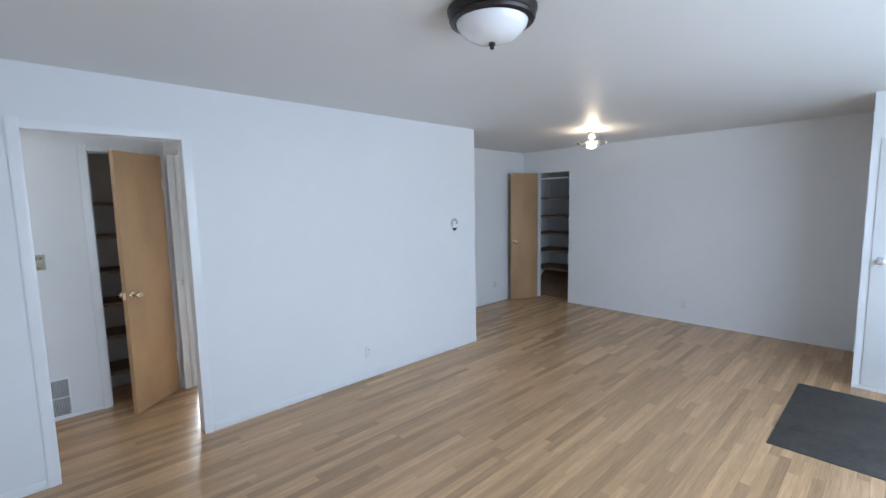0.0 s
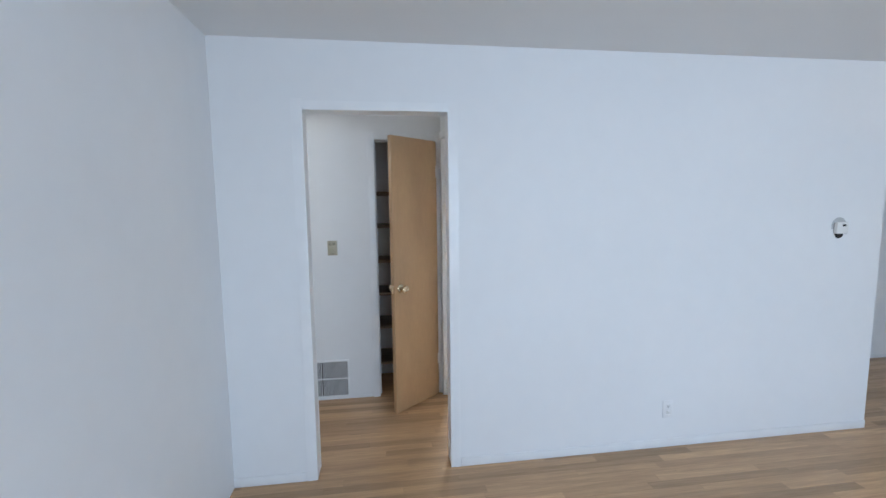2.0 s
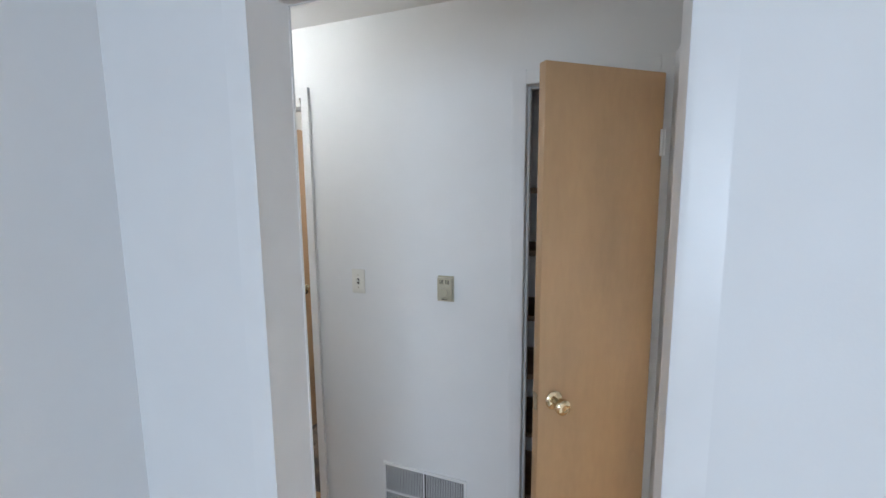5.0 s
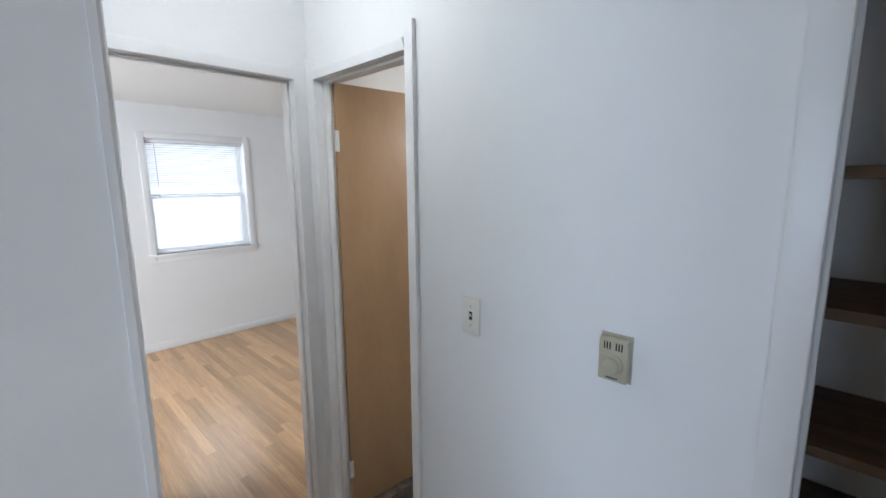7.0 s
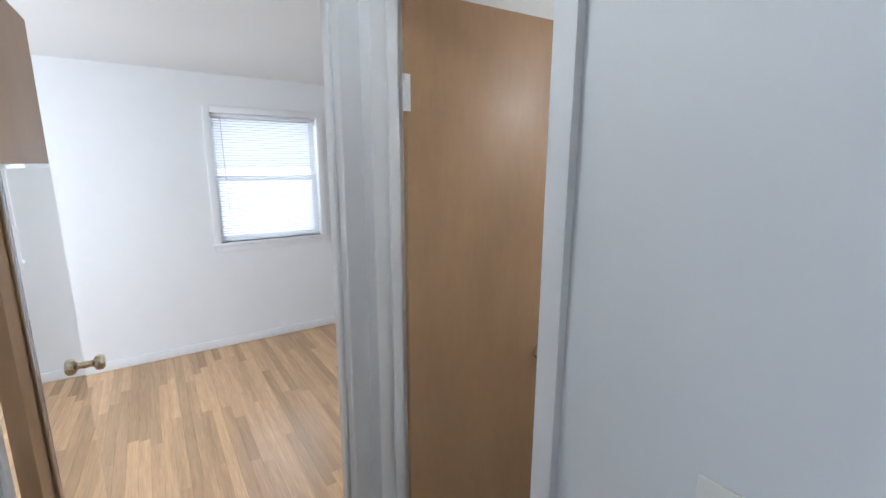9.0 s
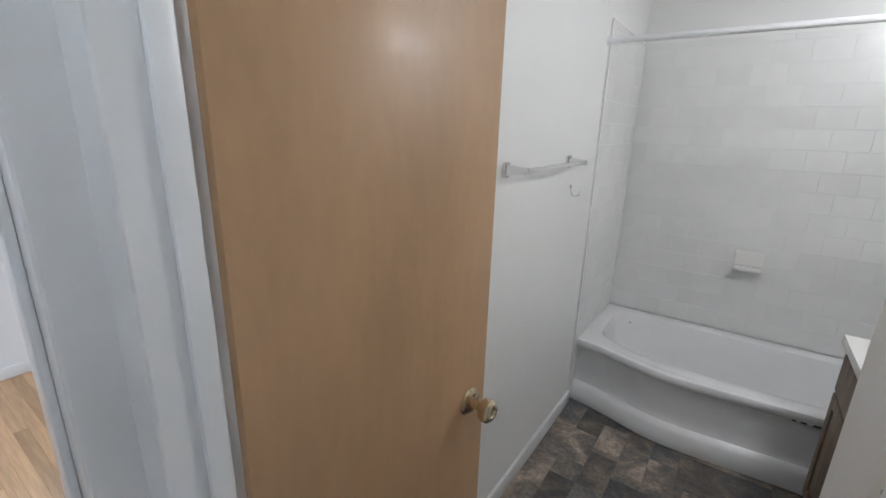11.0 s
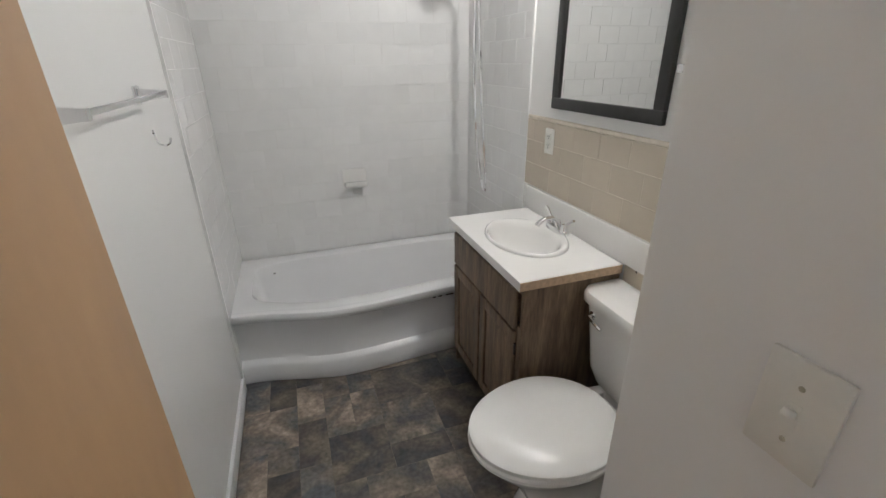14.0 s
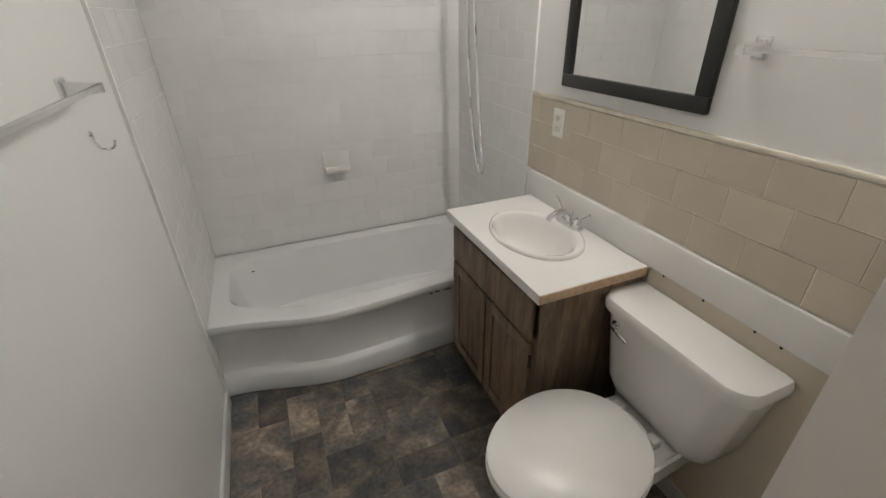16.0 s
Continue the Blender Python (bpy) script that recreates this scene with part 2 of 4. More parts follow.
def wall_along_x(name, x0, x1, y0, y1, openings=(), z1=CEIL_Z, material=PAINT, label=""):
    bm = bmesh.new()
    x = x0
    for a, b, lo, hi in sorted(openings):
        box(bm, x, a, y0, y1, 0, z1)
        box(bm, a, b, y0, y1, hi, z1)
        if lo > 0:
            box(bm, a, b, y0, y1, 0, lo)
        x = b
    box(bm, x, x1, y0, y1, 0, z1)
    return struct(name, bm, material, label or "smooth white painted plaster wall", "wall")


def wall_along_y(name, y0, y1, x0, x1, openings=(), z1=CEIL_Z, material=PAINT, label=""):
    bm = bmesh.new()
    y = y0
    for a, b, lo, hi in sorted(openings):
        box(bm, x0, x1, y, a, 0, z1)
        box(bm, x0, x1, a, b, hi, z1)
        if lo > 0:
            box(bm, x0, x1, a, b, 0, lo)
        y = b
    box(bm, x0, x1, y, y1, 0, z1)
    return struct(name, bm, material, label or "smooth white painted plaster wall", "wall")


# living room
wall_along_x("wall_long", LIV_X0, COR_X, 0, 0.12, [(-0.755, 0.024, 0, DOOR_Z)])
wall_along_y("wall_living_west", LIV_Y0, 0.0, LIV_X0 - 0.12, LIV_X0)
wall_along_y("wall_corner_return", 0.12, REC_Y, COR_X - 0.12, COR_X)
wall_along_x("wall_recess", COR_X - 0.12, LIV_X1 + 0.9, REC_Y, REC_Y + 0.12)
wall_along_y("wall_far", ENT_Y - 0.12, REC_Y, LIV_X1, LIV_X1 + 0.12, [(0.23, 0.83, 0, DOOR_Z)])
wall_along_x("wall_entry_side", ENT_X + 0.12, LIV_X1, ENT_Y - 0.12, ENT_Y)
wall_along_y("wall_entry_front", LIV_Y0, ENT_Y, ENT_X, ENT_X + 0.12)
wall_along_x("wall_living_south", LIV_X0 - 0.12, ENT_X + 0.12, LIV_Y0 - 0.14, LIV_Y0, [(-0.15, 3.35, 0.5, 2.15)])
# far closet box
wall_along_y("wall_far_closet_back", 0.10, REC_Y, LIV_X1 + 0.78, LIV_X1 + 0.90, material=CLOSET)
wall_along_x("wall_far_closet_side", LIV_X1 + 0.12, LIV_X1 + 0.90, -0.02, 0.10, material=CLOSET)
# hall
wall_along_x("wall_hall", HALL_X0 - 0.11, 0.218, HALL_Y1, HALL_Y1 + 0.11, [(-2.06, -1.47, 0, DOOR_Z), (-0.408, 0.064, 0, DOOR_Z)])
wall_along_y("wall_hall_west", 0.0, HALL_Y1, HALL_X0 - 0.11, HALL_X0, [(0.235, 0.972, 0, DOOR_Z)])
wall_along_x("wall_hall_south_end", HALL_X0 - 0.11, LIV_X0 - 0.12, -0.12, 0.0)
wall_along_x("wall_hall_south", HALL_X0, LIV_X0, 0.0, 0.12)
wall_along_y("wall_hall_east", 0.12, HALL_Y1, HALL_X1, HALL_X1 + 0.09, [(0.19, 0.972, 0, DOOR_Z)])
# linen closet box and the bathroom's short wall
wall_along_y("wall_bath_stub", HALL_Y1 + 0.11, STUB_Y, STUB_X, STUB_X + 0.09, material=BATH_PAINT)
wall_along_x("wall_bath_alcove", STUB_X + 0.09, 0.218, STUB_Y - 0.09, STUB_Y, material=BATH_PAINT)
wall_along_y("wall_closet_west", HALL_Y1 + 0.11, STUB_Y - 0.09, -0.56, -0.48, material=CLOSET)
wall_along_y("wall_closet_east", HALL_Y1 + 0.11, STUB_Y - 0.09, 0.196, 0.218, material=CLOSET)
# bathroom
wall_along_y("wall_bath_west", HALL_Y1 + 0.11, BATH_Y1, BATH_X0 - 0.12, BATH_X0, material=BATH_PAINT)
wall_along_x("wall_bath_north", BATH_X0 - 0.12, BATH_X1 + 0.12, BATH_Y1, BATH_Y1 + 0.12, material=BATH_PAINT)
wall_along_y("wall_bath_east", STUB_Y, BATH_Y1, BATH_X1, BATH_X1 + 0.12, material=BATH_PAINT)
# bedroom
wall_along_y("wall_bedroom_window", -1.6, 3.3, BED_X0 - 0.14, BED_X0, [(1.035, 1.92, 0.945, 2.037)])
wall_along_x("wall_bedroom_north", BED_X0, BATH_X0 - 0.12, 3.18, 3.30)
# the opening in the south wall is assumed, made for the fill lamp
wall_along_x("wall_bedroom_south", BED_X0, HALL_X0 - 0.11, -1.72, -1.60, [(-4.3, -2.9, 0.9, 2.0)])
wall_along_y("wall_bedroom_east", -1.60, 0.0, HALL_X0 - 0.11, HALL_X0 - 0.01)
# back bedroom
wall_along_x("wall_back_bedroom_window", 0.20, 3.0, 3.97, 4.11, [(0.82, 1.72, 0.855, 2.115)])
wall_along_y("wall_back_bedroom_east", 0.12, 3.97, COR_X - 0.13, COR_X - 0.121)
wall_along_y("wall_back_bedroom_west", STUB_Y, 3.97, 0.158, 0.218)

bm = bmesh.new()
for x0, x1, y0, y1 in ((LIV_X0 - 0.12, LIV_X1 + 0.9, LIV_Y0 - 0.14, 0.06), (COR_X - 0.12, LIV_X1 + 0.9, 0.06, REC_Y + 0.12),
                       (HALL_X0 - 0.11, COR_X - 0.12, 0.06, STUB_Y - 0.05), (BATH_X0 - 0.12, COR_X - 0.12, STUB_Y - 0.05, 4.11)):
    box(bm, x0, x1, y0, y1, CEIL_Z, CEIL_Z + 0.1)
struct("ceiling", bm, CEIL, "flat white painted ceiling", "ceiling")
struct("ceiling_bedroom", one(BED_X0 - 0.14, HALL_X0 - 0.11, -1.72, 3.30, 2.345, CEIL_Z + 0.1), CEIL, "flat white painted bedroom ceiling", "ceiling")

# ---------------------------------------------------------------- trim
RANCH = ((0, 0), (0.057, 0), (0.057, 0.016), (0.045, 0.017), (0.012, 0.009), (0.003, 0.009), (0, 0.006))


def casing(name, axis, face, out, a, b, head, reveal=0.006, width=1.0, sides="ab", over=0.0, depth=1.0, label="white painted door casing with a sloped face"):
    """Casing round an opening a..b of height head. axis: the wall's run; face: where it stands; out: +1 or -1, the side it projects to."""
    root = thing(name, Matrix.Identity(4), label, "door casing")
    root["kind"] = "structure"

    def at(s, h, d):
        return (s, face + out * d, h) if axis == "x" else (face + out * d, s, h)

    prof = [(u * width, v * depth) for u, v in RANCH]
    if "a" in sides:
        bm = bmesh.new()
        loft(bm, [[at(a + reveal - u, h, v) for u, v in prof] for h in (0.0, head + 0.05 * width + over)])
        part("side_casing", bm, TRIM, root)
    if "b" in sides:
        bm = bmesh.new()
        loft(bm, [[at(b - reveal + u, h, v) for u, v in prof] for h in (0.0, head + 0.05 * width + over)])
        part("side_casing", bm, TRIM, root)
    bm = bmesh.new()
    loft(bm, [[at(s, head - reveal + u * 0.8, v) for u, v in prof] for s in (a + reveal, b - reveal)])
    part("head_casing", bm, TRIM, root)
    return root


def jamb(name, axis, a, b, f0, f1, head, stop=None):
    """Lining of an opening: two sides and a head, with a stop strip."""
    root = thing(name, Matrix.Identity(4), "white painted wooden door jamb lining", "door jamb")
    root["kind"] = "structure"
    t = 0.004

    def bx(s0, s1, d0, d1, z0, z1, bev=0.0):
        return one(s0, s1, d0, d1, z0, z1, bev) if axis == "x" else one(d0, d1, s0, s1, z0, z1, bev)

    part("jamb_side", bx(a, a + t, f0 - 0.001, f1 + 0.001, 0, head), TRIM, root)
    part("jamb_side", bx(b - t, b, f0 - 0.001, f1 + 0.001, 0, head), TRIM, root)
    part("jamb_head", bx(a + t, b - t, f0 - 0.001, f1 + 0.001, head - t, head), TRIM, root)
    if stop:
        s0, s1 = stop
        part("door_stop", bx(a + t, a + t + 0.011, s0, s1, 0, head - t, 0.003), TRIM, root)
        part("door_stop", bx(b - t - 0.011, b - t, s0, s1, 0, head - t, 0.003), TRIM, root)
        part("door_stop", bx(a + t + 0.011, b - t - 0.011, s0, s1, head - t - 0.011, head - t, 0.003), TRIM, root)
    return root


casing("door_casing_living", "x", 0.0, -1, -0.755, 0.024, DOOR_Z, depth=0.45)
casing("door_casing_living_back", "x", 0.12, 1, -0.755, 0.024, DOOR_Z, sides="a")
jamb("door_jamb_living", "x", -0.755, 0.024, 0.0, 0.12, DOOR_Z)
casing("door_casing_bath", "x", HALL_Y1, -1, -2.06, -1.47, DOOR_Z, over=0.035, width=0.85)
jamb("door_jamb_bath", "x", -2.06, -1.47, HALL_Y1, HALL_Y1 + 0.11, DOOR_Z, (HALL_Y1 + 0.035, HALL_Y1 + 0.065))
casing("door_casing_closet", "x", HALL_Y1, -1, -0.408, 0.064, DOOR_Z)
jamb("door_jamb_closet", "x", -0.408, 0.064, HALL_Y1, HALL_Y1 + 0.11, DOOR_Z, (HALL_Y1 + 0.04, HALL_Y1 + 0.07))
casing("door_casing_bedroom", "y", HALL_X0, 1, 0.235, 0.972, DOOR_Z)
jamb("door_jamb_bedroom", "y", 0.235, 0.972, HALL_X0 - 0.11, HALL_X0, DOOR_Z, (HALL_X0 - 0.07, HALL_X0 - 0.04))
casing("door_casing_back_bedroom", "y", HALL_X1, -1, 0.19, 0.972, DOOR_Z)
jamb("door_jamb_back_bedroom", "y", 0.19, 0.972, HALL_X1, HALL_X1 + 0.09, DOOR_Z, (HALL_X1 + 0.045, HALL_X1 + 0.07))
jamb("door_jamb_far_closet", "y", 0.23, 0.83, LIV_X1, LIV_X1 + 0.12, DOOR_Z)


def skirting(x0, x1, y0, y1, h=0.075, label="low white painted baseboard"):
    struct("baseboard", one(x0, x1, y0, y1, 0, h, 0.004), TRIM, label, "baseboard")


skirting(BED_X0, BED_X0 + 0.013, -1.6, 3.18)
skirting(BED_X0 + 0.013, BATH_X0 - 0.12, 3.167, 3.18)
skirting(0.218, 2.74, 3.957, 3.97)
skirting(BATH_X0, BATH_X0 + 0.014, HALL_Y1 + 0.115, 3.205, 0.085)
skirting(BATH_X1 - 0.014, BATH_X1, STUB_Y, 2.375, 0.085)
skirting(-1.42, -0.47, HALL_Y1 - 0.008, HALL_Y1, 0.022, "thin white shoe moulding at the hall floor")
skirting(ENT_X - 0.014, ENT_X, LIV_Y0, ENT_Y, 0.035, "white threshold strip at the entry wall")


# ---------------------------------------------------------------- doors
def knob_set(parent, x, z, t, metal, outer="door_knob"):
    """Two round knobs on a leaf that runs along local x with thickness t along local y."""
    prof = [(0.0, 0.0), (0.031, 0.0), (0.033, 0.003), (0.028, 0.008), (0.013, 0.011), (0.0105, 0.03), (0.014, 0.036), (0.024, 0.041),
            (0.0275, 0.05), (0.0265, 0.06), (0.02, 0.066), (0.012, 0.067), (0.010, 0.064), (0.0, 0.064)]
    for side, rx in ((0, 90), (t, -90)):
        bm = bmesh.new()
        lathe(bm, prof, pose(x, side, z, rx))
        part(outer, bm, metal, parent, "polished round door knob")


def door_leaf(name, hinge, angle, width, label, height=2.043, t=0.035, metal=BRASS, hinges=(0.22, 1.80), hinge_side=0.0, knob_z=0.95, knob=True):
    """A flat slab door. The leaf runs from its hinge along local x; local y is its thickness."""
    root = thing(name, pose(*hinge, 0.008, 0, 0, angle), label, "door")
    part("door_panel", one(0.0, width, 0, t, 0, height, 0.002), BIRCH, root)
    part("latch_plate", one(width - 0.0005, width + 0.0015, t / 2 - 0.012, t / 2 + 0.012, knob_z - 0.03, knob_z + 0.03), metal, root)
    if knob:
        knob_set(root, width - 0.06, knob_z, t, metal)
    for z in hinges:
        bm = bmesh.new()
        box(bm, -0.002, 0.011, hinge_side - 0.0015, hinge_side + 0.0015, z - 0.045, z + 0.045)
        for k in range(5):
            lathe(bm, [(0, -0.0085), (0.006, -0.0085), (0.006, 0.0085), (0, 0.0085)], pose(-0.004, hinge_side, z + (k - 2) * 0.018), 10)
        part("hinge", bm, TRIM, root, "white painted butt hinge")
    return root


door_leaf("linen_closet_door", (0.052, 1.022), 221.0, 0.468, "flat birch veneer closet door standing half open", hinge_side=0.035, hinges=(0.30, 1.80), knob_z=0.935, height=2.03)
door_leaf("bathroom_door", (-2.035, 1.115), 85.0, 0.56, "flat birch veneer bathroom door swung open inward", metal=BRASS, knob_z=0.99)
door_leaf("far_closet_door", (5.275, 0.822), 158.5, 0.50, "tall birch veneer closet door standing open in the dining end", hinges=(0.25, 1.8))
door_leaf("bedroom_door", (HALL_X0 - 0.114, 0.279), 178.5, 0.67, "birch veneer bedroom door opened flat into the room", hinges=(0.25, 1.72))

# ---------------------------------------------------------------- floors
def plank_floor(name, x0, x1, y0, y1, w, lo, hi, near, label, seed, z=0.0):
    """Oak strips along x. near(x, y): whether a strip is a part of its own; the rest is joined."""
    rng = random.Random(seed)
    base = struct(name, one(x0, x1, y0, y1, z - 0.05, z - 0.009), GAP, label, "floor")
    meshes = {}
    rest = bmesh.new()
    n = 0
    y = y0
    while y < y1 - 0.001:
        yw = min(w, y1 - y)
        x = x0 - rng.uniform(0, hi)
        while x < x1:
            ln = round(rng.uniform(lo, hi) * 8) / 8
            a, b = max(x, x0), min(x + ln, x1)
            x += ln
            if b - a < 0.02:
                continue
            lift = rng.uniform(-0.0002, 0.0002)
            if near((a + b) / 2, y) and n < 290:
                n += 1
                key = (round(b - a, 3), round(yw, 4))
                if key not in meshes:
                    me = bpy.data.meshes.new("plank")
                    bm = one(0.0003, key[0] - 0.0003, 0.0003, key[1] - 0.0003, -0.009, 0.0)
                    bm.to_mesh(me)
                    bm.free()
                    me.materials.append(OAK)
                    meshes[key] = me
                ob = new("plank", meshes[key])
                ob.location = (a, y, z + lift)
                ob.parent = base
            else:
                box(rest, a + 0.0003, b - 0.0003, y + 0.0003, y + yw - 0.0003, z - 0.009, z + lift)
        y += w
    if rest.verts:
        ob = part("plank_field", rest, OAK, base)
        ob["kind"] = "stuff"
    else:
        rest.free()
    return base


# ---------------------------------------------------------------- living room things
def dome_light(m):
    root = thing("ceiling_light", m, "flush ceiling light with a white glass bowl and dark bronze rim", "ceiling light")
    bm = bmesh.new()
    lathe(bm, [(0, 0), (0.165, 0), (0.172, -0.006), (0.17, -0.02), (0.158, -0.034), (0.165, -0.042), (0.16, -0.052), (0.142, -0.056), (0.135, -0.05), (0.135, -0.01), (0, -0.01)])
    part("rim", bm, BRONZE, root, "ringed dark bronze rim")
    bm = bmesh.new()
    lathe(bm, [(0.138, -0.05), (0.132, -0.068), (0.115, -0.09), (0.085, -0.11), (0.045, -0.122), (0, -0.126)])
    part("glass_bowl", bm, OPAL, root, "white opal glass bowl")
    bm = bmesh.new()
    lathe(bm, [(0, -0.122), (0.012, -0.124), (0.014, -0.132), (0.008, -0.14), (0.009, -0.146), (0, -0.152)], n=14)
    part("finial", bm, BRONZE, root)


def pendant_light(m):
    root = thing("semi_flush_light", m, "lit semi flush ceiling light with a shallow glass dish", "ceiling light")
    bm = bmesh.new()
    lathe(bm, [(0, 0), (0.062, 0), (0.06, -0.015), (0.03, -0.025), (0.018, -0.03), (0.018, -0.06), (0, -0.06)])
    part("canopy", bm, TRIM, root)
    bm = bmesh.new()
    lathe(bm, [(0, -0.06), (0.03, -0.065), (0.034, -0.09), (0.02, -0.1), (0, -0.1)], n=18)
    part("lamp_bulb", bm, GLOW, root, "lit bulb")
    bm = bmesh.new()
    lathe(bm, [(0.17, -0.145), (0.168, -0.15), (0.12, -0.178), (0.06, -0.194), (0.035, -0.196), (0.035, -0.192), (0.06, -0.19), (0.12, -0.174), (0.165, -0.146), (0.17, -0.145)], n=36)
    part("glass_dish", bm, FROST, root, "shallow clear glass dish")
    bm = bmesh.new()
    lathe(bm, [(0, -0.165), (0.05, -0.172), (0.056, -0.186), (0.045, -0.204), (0.022, -0.212), (0, -0.214)], n=20)
    part("lower_globe", bm, GLOW, root, "glowing glass centre")
    bm = bmesh.new()
    lathe(bm, [(0, -0.1), (0.006, -0.1), (0.006, -0.17), (0, -0.17)], n=8)
    part("stem", bm, CHROME, root)


dome_light(pose(0.734, -2.071, CEIL_Z) @ Matrix.Scale(1.09, 4))
pendant_light(pose(3.97, -0.815, CEIL_Z))


def outlet(m, label="white duplex wall outlet", cover=PLASTIC):
    """A plate in the local xz plane; +y points into the room."""
    root = thing("wall_outlet", m, label, "outlet")
    part("cover_plate", one(-0.035, 0.035, 0, 0.006, -0.057, 0.057, 0.0025), cover, root)
    for z in (-0.02, 0.02):
        bm = bmesh.new()
        box(bm, -0.016, 0.016, 0.006, 0.0085, z - 0.014, z + 0.014, 0.004)
        f = part("receptacle", bm, cover, root)
        for x in (-0.006, 0.006):
            s = part("slot", one(x - 0.0012, x + 0.0012, 0.0085, 0.0088, z - 0.002, z + 0.007), DARK, f)
        part("slot", one(-0.002, 0.002, 0.0085, 0.0088, z - 0.009, z - 0.005), DARK, f)
    bm = bmesh.new()
    lathe(bm, [(0, 0.006), (0.003, 0.006), (0.002, 0.0075), (0, 0.0078)], pose(0, 0, 0, -90), 10)
    part("screw", bm, PLASTIC, root)
    return root


def light_switch(m, label, slot=DARK):
    root = thing("light_switch", m, label, "light switch")
    part("cover_plate", one(-0.035, 0.035, 0, 0.006, -0.058, 0.058, 0.0025), PLASTIC, root)
    part("toggle_slot", one(-0.006, 0.006, 0.006, 0.0066, -0.013, 0.013), slot, root)
    bm = one(-0.004, 0.004, 0.0, 0.016, -0.004, 0.004, 0.0015)
    bmesh.ops.transform(bm, matrix=pose(0, 0.004, 0.0, 28), verts=bm.verts)
    part("toggle", bm, PLASTIC, root)
    for z in (-0.03, 0.03):
        bm = bmesh.new()
        lathe(bm, [(0, 0.006), (0.0032, 0.006), (0.002, 0.0075), (0, 0.0078)], pose(0, 0, z, -90), 10)
        part("screw", bm, BEIGE, root)
    return root



outlet(pose(1.403, 0, 0.25, 0, 0, 180), "painted-over white duplex outlet low on the wall", PAINT)
outlet(pose(LIV_X1, -1.438, 0.24, 0, 0, 90))
outlet(pose(4.53, REC_Y, 0.30, 0, 0, 180), "small white outlet in the dining recess wall")

# round-topped wall control on the long wall
root = thing("wall_thermostat", pose(2.545, 0, 1.387, 0, 0, 180), "small white thermostat with a grey arched back plate", "thermostat")
bm = bmesh.new()
ring = [(0.052 * math.cos(a), 0.052 * math.sin(a)) for a in [math.pi * k / 16 for k in range(17)]] + [(-0.052, -0.02), (0.052, -0.02)]
loft(bm, [[(x, d, z) for x, z in ring] for d in (0.0, 0.004)])
part("back_plate", bm, VENT, root, "grey arched mark plate")
part("housing", one(-0.042, 0.042, 0.004, 0.028, -0.052, 0.022, 0.006), LAMINATE, root)
part("display", one(-0.022, 0.004, 0.028, 0.0285, -0.005, 0.008), DARK, root, "small dark display")
bm = bmesh.new()
lathe(bm, [(0.03, 0), (0.028, 0.006), (0, 0.006)], pose(0, 0.004, -0.052, -90), 20)
part("lower_rim", bm, DARK, root)

# entry: dark floor tile, closet door with a lever knob
struct("entry_pad", one(2.63, 3.93, LIV_Y0, -2.785, -0.004, 0.006, 0.002), PAD, "dark grey slate tile pad at the entry", "floor tile")
root = thing("entry_closet_door", pose(ENT_X - 0.004, ENT_Y - 0.055, 0.04, 0, 0, -90), "white painted flush door at the entry", "door")
part("door_panel", one(0.0, 0.78, -0.006, 0.002, 0, 2.0, 0.002), TRIM, root)
bm = bmesh.new()
lathe(bm, [(0, 0), (0.03, 0), (0.03, 0.006), (0.011, 0.01), (0.011, 0.03), (0.024, 0.04), (0.027, 0.052), (0.02, 0.062), (0, 0.064)], pose(0.05, -0.006, 1.03, 90))
part("door_knob", bm, CHROME, root, "round metal knob")
part("strike_plate", one(0.03, 0.07, -0.008, -0.006, 0.99, 1.07), CHROME, root)

# baseboards of the living room
skirting(0.078, COR_X, -0.008, 0.0, 0.055, "low white baseboard flush with the long wall")
skirting(LIV_X0, -0.815, -0.008, 0.0, 0.055, "low white baseboard flush with the long wall")
skirting(LIV_X1 - 0.008, LIV_X1, ENT_Y, 0.225, 0.012, "thin white strip at the far wall's foot")
skirting(COR_X, LIV_X1, REC_Y - 0.008, REC_Y, 0.03, "thin white strip at the recess wall's foot")


def shelf_set(name, x0, x1, y0, y1, zs, label, group, t=0.02, clip=None):
    for z in zs:
        solid("closet_shelf", one(x0, x1, y0, y1, z - t, z, 0.002), SHELF, label, "shelf", group=group)


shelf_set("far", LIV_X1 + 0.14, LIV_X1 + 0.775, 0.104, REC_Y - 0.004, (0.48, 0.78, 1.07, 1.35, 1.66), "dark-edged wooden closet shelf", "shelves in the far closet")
bm = bmesh.new()
tube(bm, [(LIV_X1 + 0.16, 0.104, 1.97), (LIV_X1 + 0.16, REC_Y - 0.004, 1.97)], 0.014)
solid("closet_rail", bm, TRIM, "white rail under the far closet's head", "rail")
bm = bmesh.new()
loft(bm, [[(LIV_X1 + 0.2, y, 0.0), (LIV_X1 + 0.77, y, 0.0), (LIV_X1 + 0.77, y, 0.36), (LIV_X1 + 0.62, y, 0.36)] for y in (0.11, REC_Y - 0.01)])
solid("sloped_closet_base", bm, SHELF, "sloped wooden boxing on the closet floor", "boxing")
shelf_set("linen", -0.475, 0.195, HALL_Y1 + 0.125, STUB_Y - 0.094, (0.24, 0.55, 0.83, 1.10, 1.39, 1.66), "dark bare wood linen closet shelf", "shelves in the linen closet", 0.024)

# ---------------------------------------------------------------- hall things
light_switch(pose(-1.191, HALL_Y1, 1.226, 0, 0, 180), "ivory toggle light switch on the hall wall")

